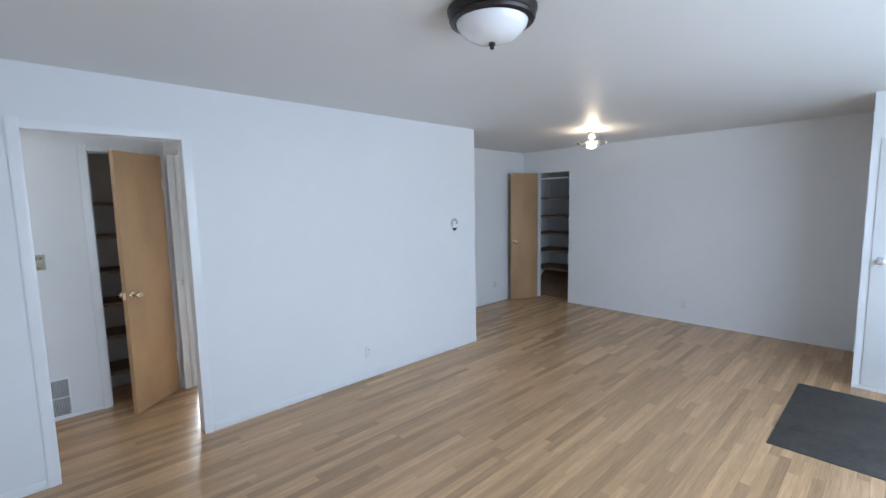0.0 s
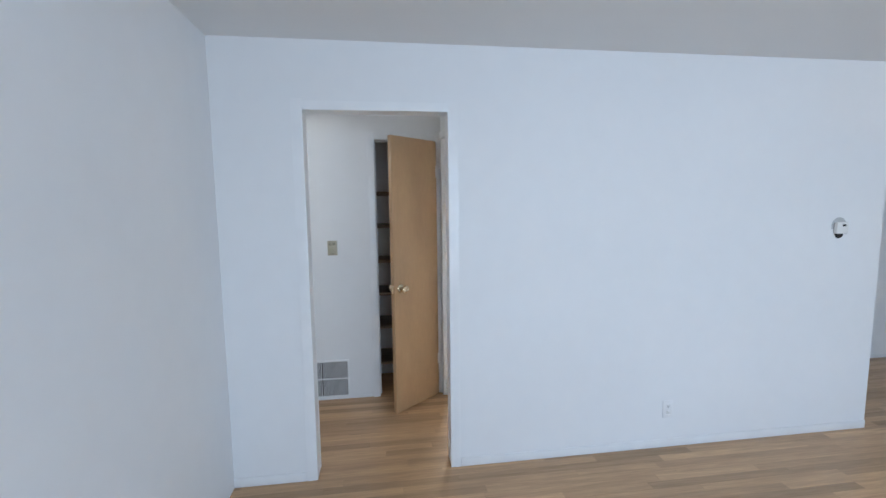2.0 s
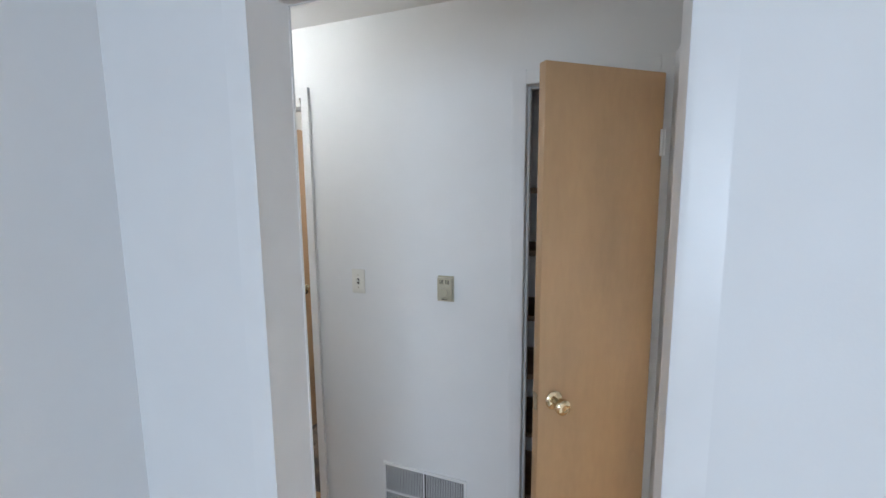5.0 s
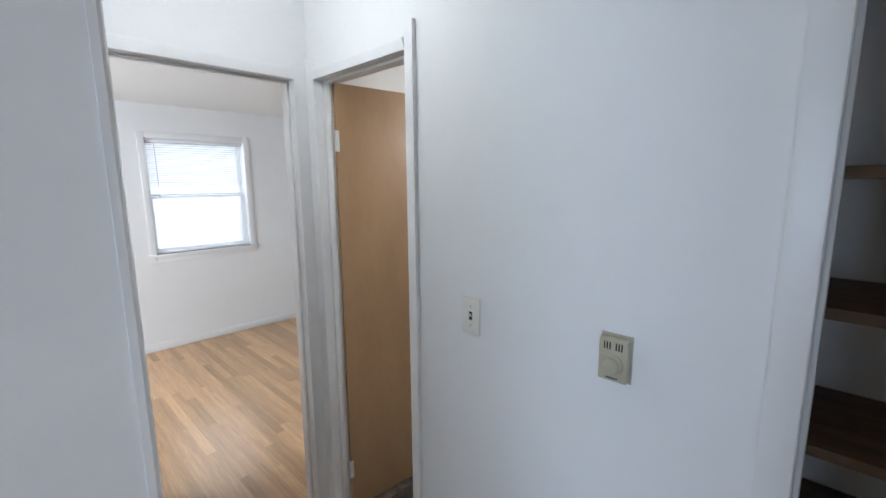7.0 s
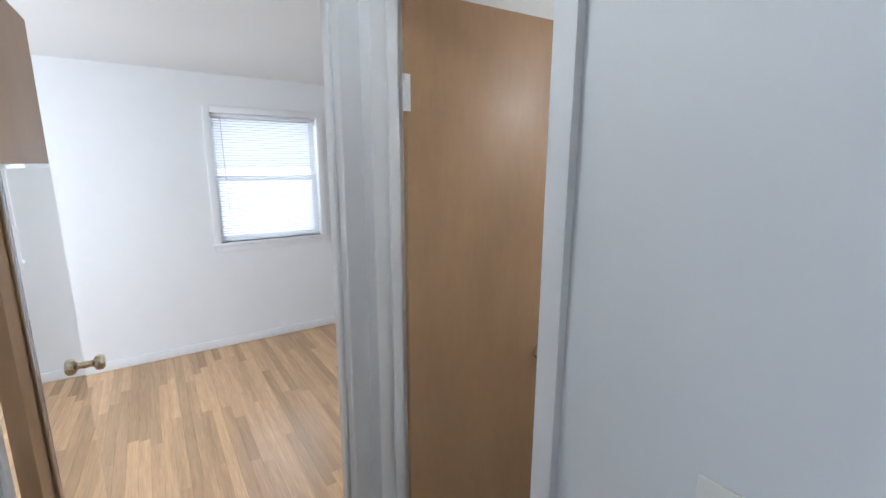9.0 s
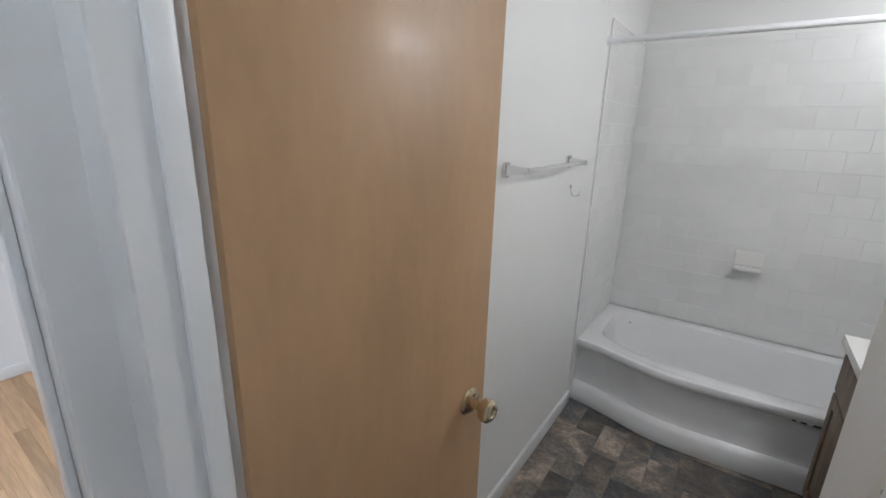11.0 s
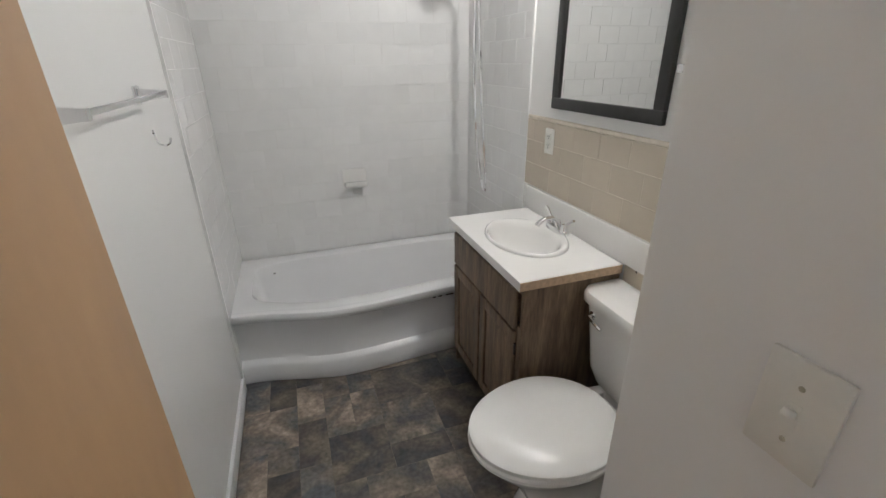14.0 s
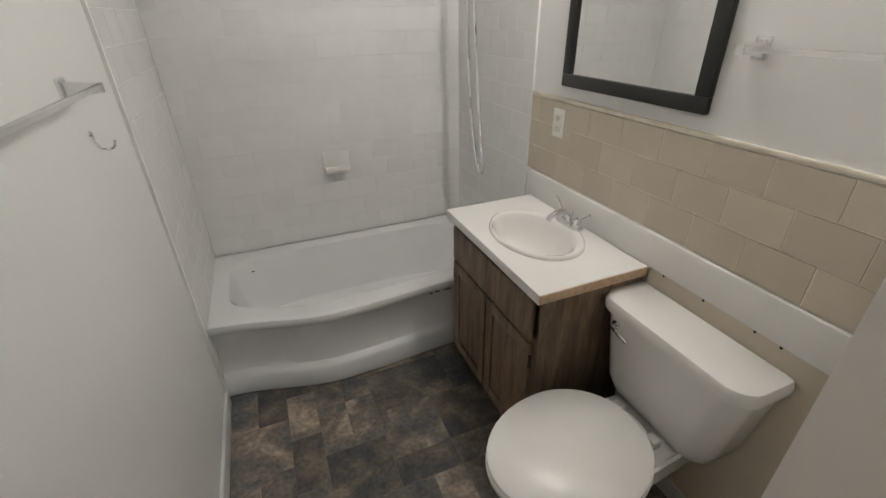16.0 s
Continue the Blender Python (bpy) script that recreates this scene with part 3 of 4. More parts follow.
root = thing("wall_thermostat", pose(-0.742, HALL_Y1, 1.224, 0, 0, 180), "beige wall heater thermostat with a round dial", "thermostat")
bm = bmesh.new()
loft(bm, [[(s * x, d, t * z) for s, t in ((-1, -1), (1, -1), (1, 1), (-1, 1))] for x, z, d in ((0.037, 0.057, 0), (0.037, 0.057, 0.003))])
part("back_plate", bm, BEIGE, root)
bm = bmesh.new()
box(bm, -0.034, 0.034, 0.003, 0.024, -0.053, 0.050, 0.004)
part("housing", bm, BEIGE, root)
bm = bmesh.new()
lathe(bm, [(0.026, 0), (0.025, 0.004), (0.021, 0.006), (0.02, 0.015), (0.018, 0.017), (0, 0.017)], pose(0, 0.024, -0.012, -90), 32)
dial = part("dial", bm, BEIGE, root, "pale round dial")
part("pointer", one(-0.0015, 0.0015, 0.0412, 0.0418, -0.006, 0.006), BEIGE, dial)
for k in range(6):
    x = -0.022 + k * 0.0065 + (0.008 if k > 2 else 0)
    part("vent_slot", one(x, x + 0.003, 0.0238, 0.0244, 0.024, 0.042), DARK, root)
part("scale_bar", one(-0.014, 0.014, 0.0238, 0.0243, -0.046, -0.043), DARK, root)

# return-air grille low on the hall wall
root = thing("return_air_grille", pose(-0.864, HALL_Y1, 0.172, 0, 0, 180), "wide metal return air grille with fine vertical fins", "vent grille")
W2, H2 = 0.205, 0.139
# near-black sheet stands in for the shade behind the fins
part("backing", one(-W2, W2, 0.0006, 0.0012, -H2, H2), DARK, root)
for a in ((-W2 - 0.012, W2 + 0.012, H2, H2 + 0.014), (-W2 - 0.012, W2 + 0.012, -H2 - 0.014, -H2), (-W2 - 0.012, -W2, -H2, H2), (W2, W2 + 0.012, -H2, H2)):
    part("frame", one(a[0], a[1], 0, 0.009, a[2], a[3], 0.002), TRIM, root)
part("mullion", one(-W2, W2, 0.001, 0.009, -0.005, 0.005), TRIM, root)
part("mullion", one(-0.003, 0.003, 0.001, 0.0085, -H2, H2), TRIM, root)
fin = bpy.data.meshes.new("fin")
bm = one(-0.0027, 0.0027, 0.001, 0.007, 0.006, H2 - 0.001)
bmesh.ops.transform(bm, matrix=pose(0, 0, 0, 0, 0, 25), verts=bm.verts)
bm.to_mesh(fin), bm.free()
fin.materials.append(VENT)
for zz in (0.0, -H2 - 0.005):
    for k in range(48):
        x = -W2 + 0.006 + k * (2 * W2 - 0.012) / 47
        if abs(x) > 0.005:
            ob = new("fin", fin)
            ob.parent = root
            ob.location = (x, 0.001, zz)

root = thing("hall_ceiling_light", pose(-1.62, 0.57, CEIL_Z), "small lit white glass ceiling light in the hall", "ceiling light")
bm = bmesh.new()
lathe(bm, [(0, 0), (0.085, 0), (0.085, -0.02), (0.07, -0.026), (0, -0.026)])
part("base", bm, TRIM, root)
bm = bmesh.new()
lathe(bm, [(0.07, -0.026), (0.1, -0.05), (0.105, -0.075), (0.085, -0.1), (0.04, -0.115), (0, -0.118)])
ob = part("globe", bm, emit("lit_globe", (1, 0.95, 0.88), 5.0), root, "lit white glass globe")
ob.visible_shadow = False

# strike plate on the back bedroom's jamb
part("strike_plate", one(HALL_X1 + 0.03, HALL_X1 + 0.05, 0.966, 0.968, 0.93, 0.99), BRASS, bpy.data.objects["door_jamb_back_bedroom"])


# ---------------------------------------------------------------- windows and blinds
def window_unit(name, m, w, h, label, drop=1.0):
    """A double-hung window in the local xz plane, the room on -y, the origin at the opening's lower left; with its mini blind as a thing."""
    root = thing(name, m, label, "window")
    root["kind"] = "structure"
    for a in ((-0.055, 0.0, -0.06, h + 0.055), (w, w + 0.055, -0.06, h + 0.055), (0, w, h, h + 0.055)):
        part("window_casing", one(a[0], a[1], -0.014, 0, a[2], a[3], 0.003), TRIM, root)
    part("window_sill", one(-0.065, w + 0.065, -0.03, 0.06, -0.022, 0.0, 0.004), TRIM, root)
    part("apron", one(-0.055, w + 0.055, -0.012, 0.0, -0.075, -0.022, 0.003), TRIM, root)
    for z0, z1, d in ((0.0, h * 0.5 + 0.02, 0.075), (h * 0.5 - 0.02, h, 0.11)):
        s = part("sash", one(0.0, 0.035, d, d + 0.03, z0, z1, 0.003), TRIM, root)
        part("sash_stile", one(w - 0.035, w, d, d + 0.03, z0, z1, 0.003), TRIM, s)
        part("sash_rail", one(0.035, w - 0.035, d, d + 0.03, z0, z0 + 0.045, 0.003), TRIM, s)
        part("sash_rail", one(0.035, w - 0.035, d, d + 0.03, z1 - 0.04, z1, 0.003), TRIM, s)
        g = part("pane", one(0.035, w - 0.035, d + 0.013, d + 0.017, z0 + 0.045, z1 - 0.04), GLASS, s)
        g.visible_shadow = False
    blind = thing(name.replace("window", "blind").rstrip("_0123456789") or "blind", m, "white aluminium mini blind hanging half tilted in the window", "blind")
    blind.name = "mini_blind"
    part("head_rail", one(0.006, w - 0.006, 0.012, 0.04, h - 0.028, h - 0.002, 0.003), BLIND, blind)
    part("bottom_rail", one(0.008, w - 0.008, 0.016, 0.036, 0.008, 0.02, 0.003), BLIND, blind)
    sl = bpy.data.meshes.new("slat")
    bm = bmesh.new()
    prof = [(-0.0125, 0.0), (-0.006, 0.0018), (0.0, 0.0025), (0.006, 0.0018), (0.0125, 0.0)]
    rows = [[bm.verts.new((x, 0.026 + u, v)) for u, v in prof] for x in (0.008, w - 0.008)]
    for k in range(4):
        bm.faces.new((rows[0][k], rows[0][k + 1], rows[1][k + 1], rows[1][k]))
    bmesh.ops.transform(bm, matrix=pose(0, 0.026, 0) @ pose(0, 0, 0, 38) @ pose(0, -0.026, 0), verts=bm.verts)
    bm.to_mesh(sl), bm.free()
    sl.materials.append(BLIND)
    n = int((h - 0.06) / 0.0215)
    for k in range(n):
        ob = new("slat", sl)
        ob.parent = blind
        ob.location = (0, 0, 0.03 + k * (h - 0.068) / (n - 1))
    for x in (0.12, w - 0.12):
        bm = bmesh.new()
        tube(bm, [(x, 0.026, 0.015), (x, 0.026, h - 0.02)], 0.0009, 5)
        part("ladder_cord", bm, BLIND, blind)
    bm = bmesh.new()
    tube(bm, [(0.075, 0.005, h - 0.03), (0.078, 0.0, h - 0.3), (0.085, -0.003, h * 0.25)], 0.0035, 8)
    part("tilt_wand", bm, VENT, blind, "thin grey tilt wand")
    return root


window_unit("window_1", pose(BED_X0, 1.035, 0.945, 0, 0, 90), 0.885, 1.092, "white double-hung bedroom window behind a mini blind")
window_unit("window_2", pose(0.82, 3.97, 0.855), 0.90, 1.26, "white double-hung back bedroom window behind a mini blind")
for nm, bx in (("backdrop_bedroom", (BED_X0 - 2.2, BED_X0 - 2.15, -3.0, 6.0, -1.0, 5.0)), ("backdrop_back_bedroom", (-2.5, 4.5, 6.1, 6.15, -1.0, 5.0))):
    struct(nm, one(*bx), SKYGLOW, "plain bright overcast outdoors", "backdrop")
struct("ground", one(-300, 300, -300, 300, -0.5, -0.35), mat("lawn", (0.07, 0.10, 0.04), 0.9, vary=0.3, scale=0.6), "flat ground around the house", "ground")

# mirror strip on the bedroom door's inner face
bd = bpy.data.objects["bedroom_door"]
mir = part("door_mirror", one(0.08, 0.60, -0.012, -0.004, 0.32, 1.62, 0.002), CHROME, bd, "narrow metal-framed mirror")
part("mirror_glass", one(0.09, 0.59, -0.0135, -0.012, 0.33, 1.61), MIRROR, mir)

# ---------------------------------------------------------------- bathroom
# tub with a bowed front
def tub_front(x):
    def ease(u):
        u = min(max(u, 0), 1)
        return 3 * u * u - 2 * u * u * u
    return 3.262 - 0.108 * ease((x - BATH_X0) / 0.55) + 0.035 * ease((x + 1.65) / 0.6)


root = thing("bathtub", Matrix.Identity(4), "white enamel bathtub with a gently bowed apron and worn rim", "bathtub")
NX = 40
X0, X1, YB = BATH_X0 + 0.003, BATH_X1 - 0.003, BATH_Y1 - 0.012
bm = bmesh.new()
# apron: a profile swept along the bowed front
PROF = ((-0.075, 0.4005), (-0.02, 0.4035), (0.000, 0.405), (0.012, 0.408), (0.030, 0.402), (0.036, 0.388), (0.034, 0.365), (0.022, 0.352), (0.008, 0.350), (-0.002, 0.338), (-0.004, 0.20), (0.0, 0.145),
        (0.008, 0.122), (0.030, 0.108), (0.040, 0.092), (0.046, 0.05), (0.049, 0.012), (0.044, 0.0))
prev = None
for i in range(NX + 1):
    x = X0 + (X1 - X0) * i / NX
    row = [bm.verts.new((x, tub_front(x) + 0.03 - d, z)) for d, z in PROF]
    if prev:
        for k in range(len(row) - 1):
            bm.faces.new((prev[k], row[k], row[k + 1], prev[k + 1]))
    prev = row
part("apron", bm, ENAMEL, root, "white painted apron with a chipped lip")
# rim and basin
bm = bmesh.new()
NA = 64


def ring_pts(fx, fy, z, r):
    """A rounded rectangle inside the tub's outline, inset by fx at the ends and fy at front and back."""
    pts = []
    xa, xb, yb = X0 + fx, X1 - fx, YB - fy
    for k in range(NA):
        a = 2 * math.pi * k / NA
        c, s = math.cos(a), math.sin(a)
        e = 2 / r
        u, v = math.copysign(abs(c) ** e, c), math.copysign(abs(s) ** e, s)
        x = (xa + xb) / 2 + u * (xb - xa) / 2
        yf = tub_front(x) + 0.03 + fy
        y = (yf + yb) / 2 + v * (yb - yf) / 2
        pts.append((x, y, z))
    return pts


loft(bm, [ring_pts(0.0, 0.0, 0.405, 40), ring_pts(0.07, 0.065, 0.407, 7), ring_pts(0.085, 0.08, 0.40, 6), ring_pts(0.10, 0.095, 0.36, 5),
          ring_pts(0.14, 0.12, 0.18, 4.5), ring_pts(0.19, 0.15, 0.10, 4), ring_pts(0.30, 0.22, 0.085, 3.5)], cap=False)
bm.faces.new([v for v in list(bm.verts)[-NA:]])
part("basin", bm, ENAMEL, root)
bm = bmesh.new()
lathe(bm, [(0, 0), (0.03, 0), (0.028, 0.004), (0, 0.005)], pose(X1 - 0.36, 3.56, 0.087), 20)
part("drain", bm, CHROME, root)
for x, r in ((-1.10, 0.022), (-1.155, 0.012), (-1.05, 0.016), (-1.19, 0.008)):
    bm = bmesh.new()
    box(bm, x - r, x + r, tub_front(x) - 0.0075, tub_front(x) - 0.0035, 0.357, 0.364, 0.001)
    part("chip", bm, DARK, root, "dark chip in the enamel")
for x, y in ((-2.02, 3.70), (-1.02, 3.12)):
    bm = bmesh.new()
    lathe(bm, [(0, 0), (0.008, 0), (0.005, 0.0015), (0, 0.002)], pose(x, y, 0.4065), 7)
    part("chip", bm, DARK, root, "dark chip in the enamel")
struct("caulk_line", one(BATH_X0 + 0.0, BATH_X0 + 0.012, 3.19, 3.20, 0.0, 2.12), BATH_PAINT, "raised white edge strip where the tiling begins", "trim")


def tile_wall(name, along, face, out, a0, a1, z0, z1, tw, th, material, grout, label, seed, jitter=0.0006, tip=0.3):
    """Running-bond tiles on a wall. along: axis of the run; face: the wall plane; out: side they project to."""
    rng = random.Random(seed)

    def bx(s0, s1, d0, d1, za, zb, bev=0.0):
        p, q = sorted((face + out * d0, face + out * d1))
        return one(s0, s1, p, q, za, zb, bev, 1) if along == "x" else one(p, q, s0, s1, za, zb, bev, 1)

    base = struct(name, bx(a0, a1, 0.0005, 0.0078, z0, z1), grout, label, "tiling")
    meshes = {}
    row = 0
    z = z0
    while z < z1 - 0.012:
        h = min(th, z1 - z)
        s = a0 - (tw / 2 if row % 2 else 0.0) - rng.uniform(0, 0.004)
        while s < a1 - 0.004:
            lo, hi = max(s, a0), min(s + tw, a1)
            s += tw
            if hi - lo < 0.012:
                continue
            key = (round(hi - lo, 3), round(h, 3))
            if key not in meshes:
                me = bpy.data.meshes.new("tile")
                L2, h2 = key[0] - 0.0014, key[1] - 0.0014
                bm = one(0.0, L2, 0.0, 0.0035, 0.0, h2) if along == "x" else one(0.0, 0.0035, 0.0, L2, 0.0, h2)
                ax = 1 if along == "x" else 0
                top = 0.0035 if out > 0 else 0.0
                for v in bm.verts:
                    if abs(v.co[ax] - top) < 1e-6:
                        o = 0 if along == "x" else 1
                        v.co[o] += 0.0009 if v.co[o] < L2 / 2 else -0.0009
                        v.co[2] += 0.0009 if v.co[2] < h2 / 2 else -0.0009
                bmesh.ops.recalc_face_normals(bm, faces=bm.faces)
                bm.to_mesh(me), bm.free()
                me.materials.append(material)
                meshes[key] = me
            ob = new("tile", meshes[key])
            d = face + out * (0.0055 + rng.uniform(0, jitter)) - (0.0035 if out < 0 else 0)
            ob.location = (lo + 0.0007, d, z + 0.0007) if along == "x" else (d, lo + 0.0007, z + 0.0007)
            tl = rng.uniform(-tip, tip)
            ob.rotation_euler = (radians(tl), 0, radians(rng.uniform(-tip, tip))) if along == "x" else (0, radians(tl), radians(rng.uniform(-tip, tip)))
            ob.parent = base
        z += th
        row += 1
    return base


TW, TH = 0.163, 0.1125
tile_wall("tiling_tub_back", "x", BATH_Y1, -1, BATH_X0 + 0.009, BATH_X1 - 0.009, 0.41, 2.13, TW, TH, TILE, GROUT, "glossy white painted running-bond wall tiles over the tub", 3)
tile_wall("tiling_tub_west", "y", BATH_X0, 1, 3.20, BATH_Y1 - 0.009, 0.41, 2.13, TW, TH, TILE, GROUT, "glossy white tiles at the tub's end wall", 4, tip=0.1)
tile_wall("tiling_tub_east", "y", BATH_X1, -1, 3.17, BATH_Y1 - 0.009, 0.41, 2.13, TW, TH, TILE, GROUT, "glossy white tiles on the shower wall", 5, tip=0.15)
tile_wall("tiling_tan", "y", BATH_X1, -1, STUB_Y, 3.165, 0.965, 1.29, 0.168, 0.112, TAN_TILE, TAN_GROUT, "tan glazed tile wainscot with pale grout", 6)
struct("wall_panel_low", one(BATH_X1 - 0.009, BATH_X1, STUB_Y, 2.372, 0.087, 0.842), BEIGE_PAINT, "plain beige painted strip of wall behind the toilet", "wall")
struct("tile_cap", one(BATH_X1 - 0.011, BATH_X1, STUB_Y, 3.165, 1.291, 1.308, 0.005), TAN_GROUT, "rounded pale tile cap along the wainscot", "trim")
struct("ledge_board", one(BATH_X1 - 0.02, BATH_X1, STUB_Y, 3.13, 0.843, 0.962, 0.005), LAMINATE, "long white backsplash board along the wall", "trim")
for y in (2.31, 2.16, 2.00, 1.93):
    bm = bmesh.new()
    lathe(bm, [(0, 0), (0.0045, 0), (0.003, 0.001), (0, 0.001)], pose(BATH_X1 - 0.0105, y, 0.835, 0, -90), 8)
    part("screw_hole", bm, DARK, bpy.data.objects["ledge_board"])

# soap dish
root = thing("soap_dish", pose(-1.465, BATH_Y1 - 0.009, 0.88, 0, 0, 180), "white ceramic soap dish set into the tub tiles", "soap dish")
part("back_plate", one(-0.075, 0.075, 0, 0.012, -0.055, 0.055, 0.006), PORC, root)
bm = bmesh.new()
box(bm, -0.07, 0.07, 0.01, 0.075, -0.055, -0.028, 0.01)
part("tray", bm, PORC, root)
part("lip", one(-0.066, 0.066, 0.062, 0.073, -0.03, -0.02, 0.004), PORC, root)

# curtain rod
root = thing("shower_curtain_rod", Matrix.Identity(4), "plain white shower curtain rod across the tub", "curtain rod")
bm = bmesh.new()
tube(bm, [(BATH_X0 + 0.02, 3.17, 2.022), (BATH_X1 - 0.02, 3.17, 2.022)], 0.0135, 16)
part("rod", bm, TRIM, root)
for x, ry in ((BATH_X0 + 0.001, 90), (BATH_X1 - 0.001, -90)):
    bm = bmesh.new()
    lathe(bm, [(0, 0), (0.024, 0), (0.022, 0.012), (0.017, 0.03), (0, 0.03)], pose(x, 3.17, 2.022, 0, ry), 18)
    part("end_cap", bm, TRIM, root)

# shower head, arm and hose
root = thing("hand_shower", Matrix.Identity(4), "chrome hand shower with a long hanging metal hose", "shower")
SX = BATH_X1 - 0.009
bm = bmesh.new()
lathe(bm, [(0, 0), (0.03, 0), (0.024, 0.008), (0.012, 0.012), (0, 0.012)], pose(SX, 3.60, 2.07, 0, -90), 20)
part("flange", bm, CHROME, root)
bm = bmesh.new()
tube(bm, [(SX, 3.60, 2.07), (SX - 0.05, 3.60, 2.075), (SX - 0.10, 3.60, 2.06), (SX - 0.14, 3.60, 2.03)], 0.0095, 12)
part("arm", bm, CHROME, root)
bm = bmesh.new()
box(bm, SX - 0.165, SX - 0.12, 3.578, 3.622, 1.985, 2.04, 0.008)
part("holder", bm, CHROME, root)
bm = bmesh.new()
lathe(bm, [(0, 0.03), (0.02, 0.03), (0.05, 0.012), (0.054, 0.0), (0.05, -0.006), (0, -0.006)], pose(SX - 0.22, 3.60, 1.985, 0, 28), 28)
head = part("spray_head", bm, CHROME, root, "round chrome spray head")
bm = bmesh.new()
lathe(bm, [(0, -0.0065), (0.046, -0.0065), (0.044, -0.009), (0, -0.009)], pose(SX - 0.22, 3.60, 1.985, 0, 28), 24)
part("spray_face", bm, VENT, head)
bm = bmesh.new()
tube(bm, [(SX - 0.20, 3.60, 2.005), (SX - 0.14, 3.60, 1.99), (SX - 0.09, 3.60, 1.93)], 0.012, 12)
part("handle", bm, CHROME, root)
bm = bmesh.new()
pts = []
for k in range(41):
    u = k / 40
    a = math.pi * (2 * u - 1)
    w = 0.5 + 0.5 * math.cos(a)
    z = 1.95 - 1.10 * (0.5 + 0.5 * math.cos(a)) ** 0.42
    pts.append((SX - 0.10 - 0.008 * math.sin(a), 3.60 - 0.15 * w + 0.055 * math.sin(math.pi * (u - 0.5)) * (0.3 + 0.7 * (1 - abs(2 * u - 1)) ** 0.5), z))
tube(bm, pts, 0.0085, 8)
part("hose", bm, CHROME, root, "flexible metal hose")
bm = bmesh.new()
tube(bm, [(SX, 3.60, 0.60), (SX - 0.10, 3.60, 0.598), (SX - 0.13, 3.60, 0.575)], 0.018, 12)
solid("tub_spout", bm, CHROME, "chrome tub spout on the shower wall", "spout")

def towel_bar(m, length, label):
    """Posts at 0 and length along local x, the wall at y = 0, the room on +y."""
    root = thing("towel_bar", m, label, "towel bar")
    for x in (0.0, length):
        p = part("post_plate", one(x - 0.019, x + 0.019, 0, 0.012, -0.026, 0.026, 0.004), CHROME, root)
        bm = bmesh.new()
        loft(bm, [[(x + s * a, d, t * b) for s, t in ((-1, -1), (1, -1), (1, 1), (-1, 1))] for d, a, b in ((0.012, 0.011, 0.018), (0.075, 0.009, 0.011), (0.084, 0.009, 0.011))])
        part("post_arm", bm, CHROME, p)
    part("bar", one(0.0, length, 0.063, 0.075, -0.006, 0.006, 0.002), ACRYL, root, "clear plastic bar")
    return root


towel_bar(pose(BATH_X0, 2.775, 1.472, 0, 0, -90), 0.60, "chrome towel bar with a clear rod on the door-side wall")
towel_bar(pose(BATH_X1, 1.66, 1.525, 0, 0, 90), 0.56, "chrome towel bar with a clear rod above the toilet")

root = thing("wall_hook", pose(BATH_X0, 2.85, 1.335, 0, 0, -90), "small bent metal robe hook", "hook")
bm = bmesh.new()
tube(bm, [(0, 0.002, 0.02), (0, 0.004, -0.004), (0, 0.012, -0.02), (0, 0.028, -0.025), (0, 0.042, -0.016), (0, 0.046, 0.0)], 0.0034, 8)
part("hook_wire", bm, CHROME, root)
bm = bmesh.new()
lathe(bm, [(0, 0), (0.008, 0), (0.006, 0.004), (0, 0.005)], pose(0, 0, 0.02, -90), 10)
part("hook_base", bm, CHROME, root)

# mirror
MY0, MY1, MZ0, MZ1 = 2.312, 2.952, 1.354, 2.12
root = thing("wall_mirror", Matrix.Identity(4), "rectangular wall mirror in a flat black frame", "mirror")
fx0, fx1, F = BATH_X1 - 0.022, BATH_X1 - 0.001, 0.045
part("frame_rail", one(fx0, fx1, MY0, MY1, MZ0, MZ0 + F, 0.003), BLACK, root)
part("frame_rail", one(fx0, fx1, MY0, MY1, MZ1 - F, MZ1, 0.003), BLACK, root)
part("frame_stile", one(fx0, fx1, MY0, MY0 + F, MZ0 + F, MZ1 - F, 0.003), BLACK, root)
part("frame_stile", one(fx0, fx1, MY1 - F, MY1, MZ0 + F, MZ1 - F, 0.003), BLACK, root)
part("mirror_glass", one(BATH_X1 - 0.012, BATH_X1 - 0.004, MY0 + F - 0.004, MY1 - F + 0.004, MZ0 + F - 0.004, MZ1 - F + 0.004), MIRROR, root)

root = thing("vanity_light", pose(BATH_X1, 2.63, 2.315), "two-globe lit wall light over the mirror", "wall light")
part("back_plate", one(-0.03, -0.001, -0.26, 0.26, -0.05, 0.05, 0.004), CHROME, root)
for y in (-0.17, 0.17):
    bm = bmesh.new()
    lathe(bm, [(0, -0.06), (0.035, -0.052), (0.06, -0.02), (0.06, 0.02), (0.035, 0.052), (0, 0.06)], pose(-0.126, y, 0), 20)
    g = part("globe", bm, emit("lit_vanity_globe", (1, 0.9, 0.76), 6.0), root, "lit frosted globe")
    g.visible_shadow = False
    bm = bmesh.new()
    tube(bm, [(-0.03, y, 0), (-0.07, y, 0)], 0.015, 10)
    part("arm", bm, CHROME, root)

outlet(pose(BATH_X1 - 0.0095, 2.955, 1.207, 0, 0, 90), "white duplex outlet set in the tan tiles")
light_switch(pose(STUB_X, 1.393, 1.245, 0, 0, 90), "white toggle light switch on the bathroom's short wall", PLASTIC)

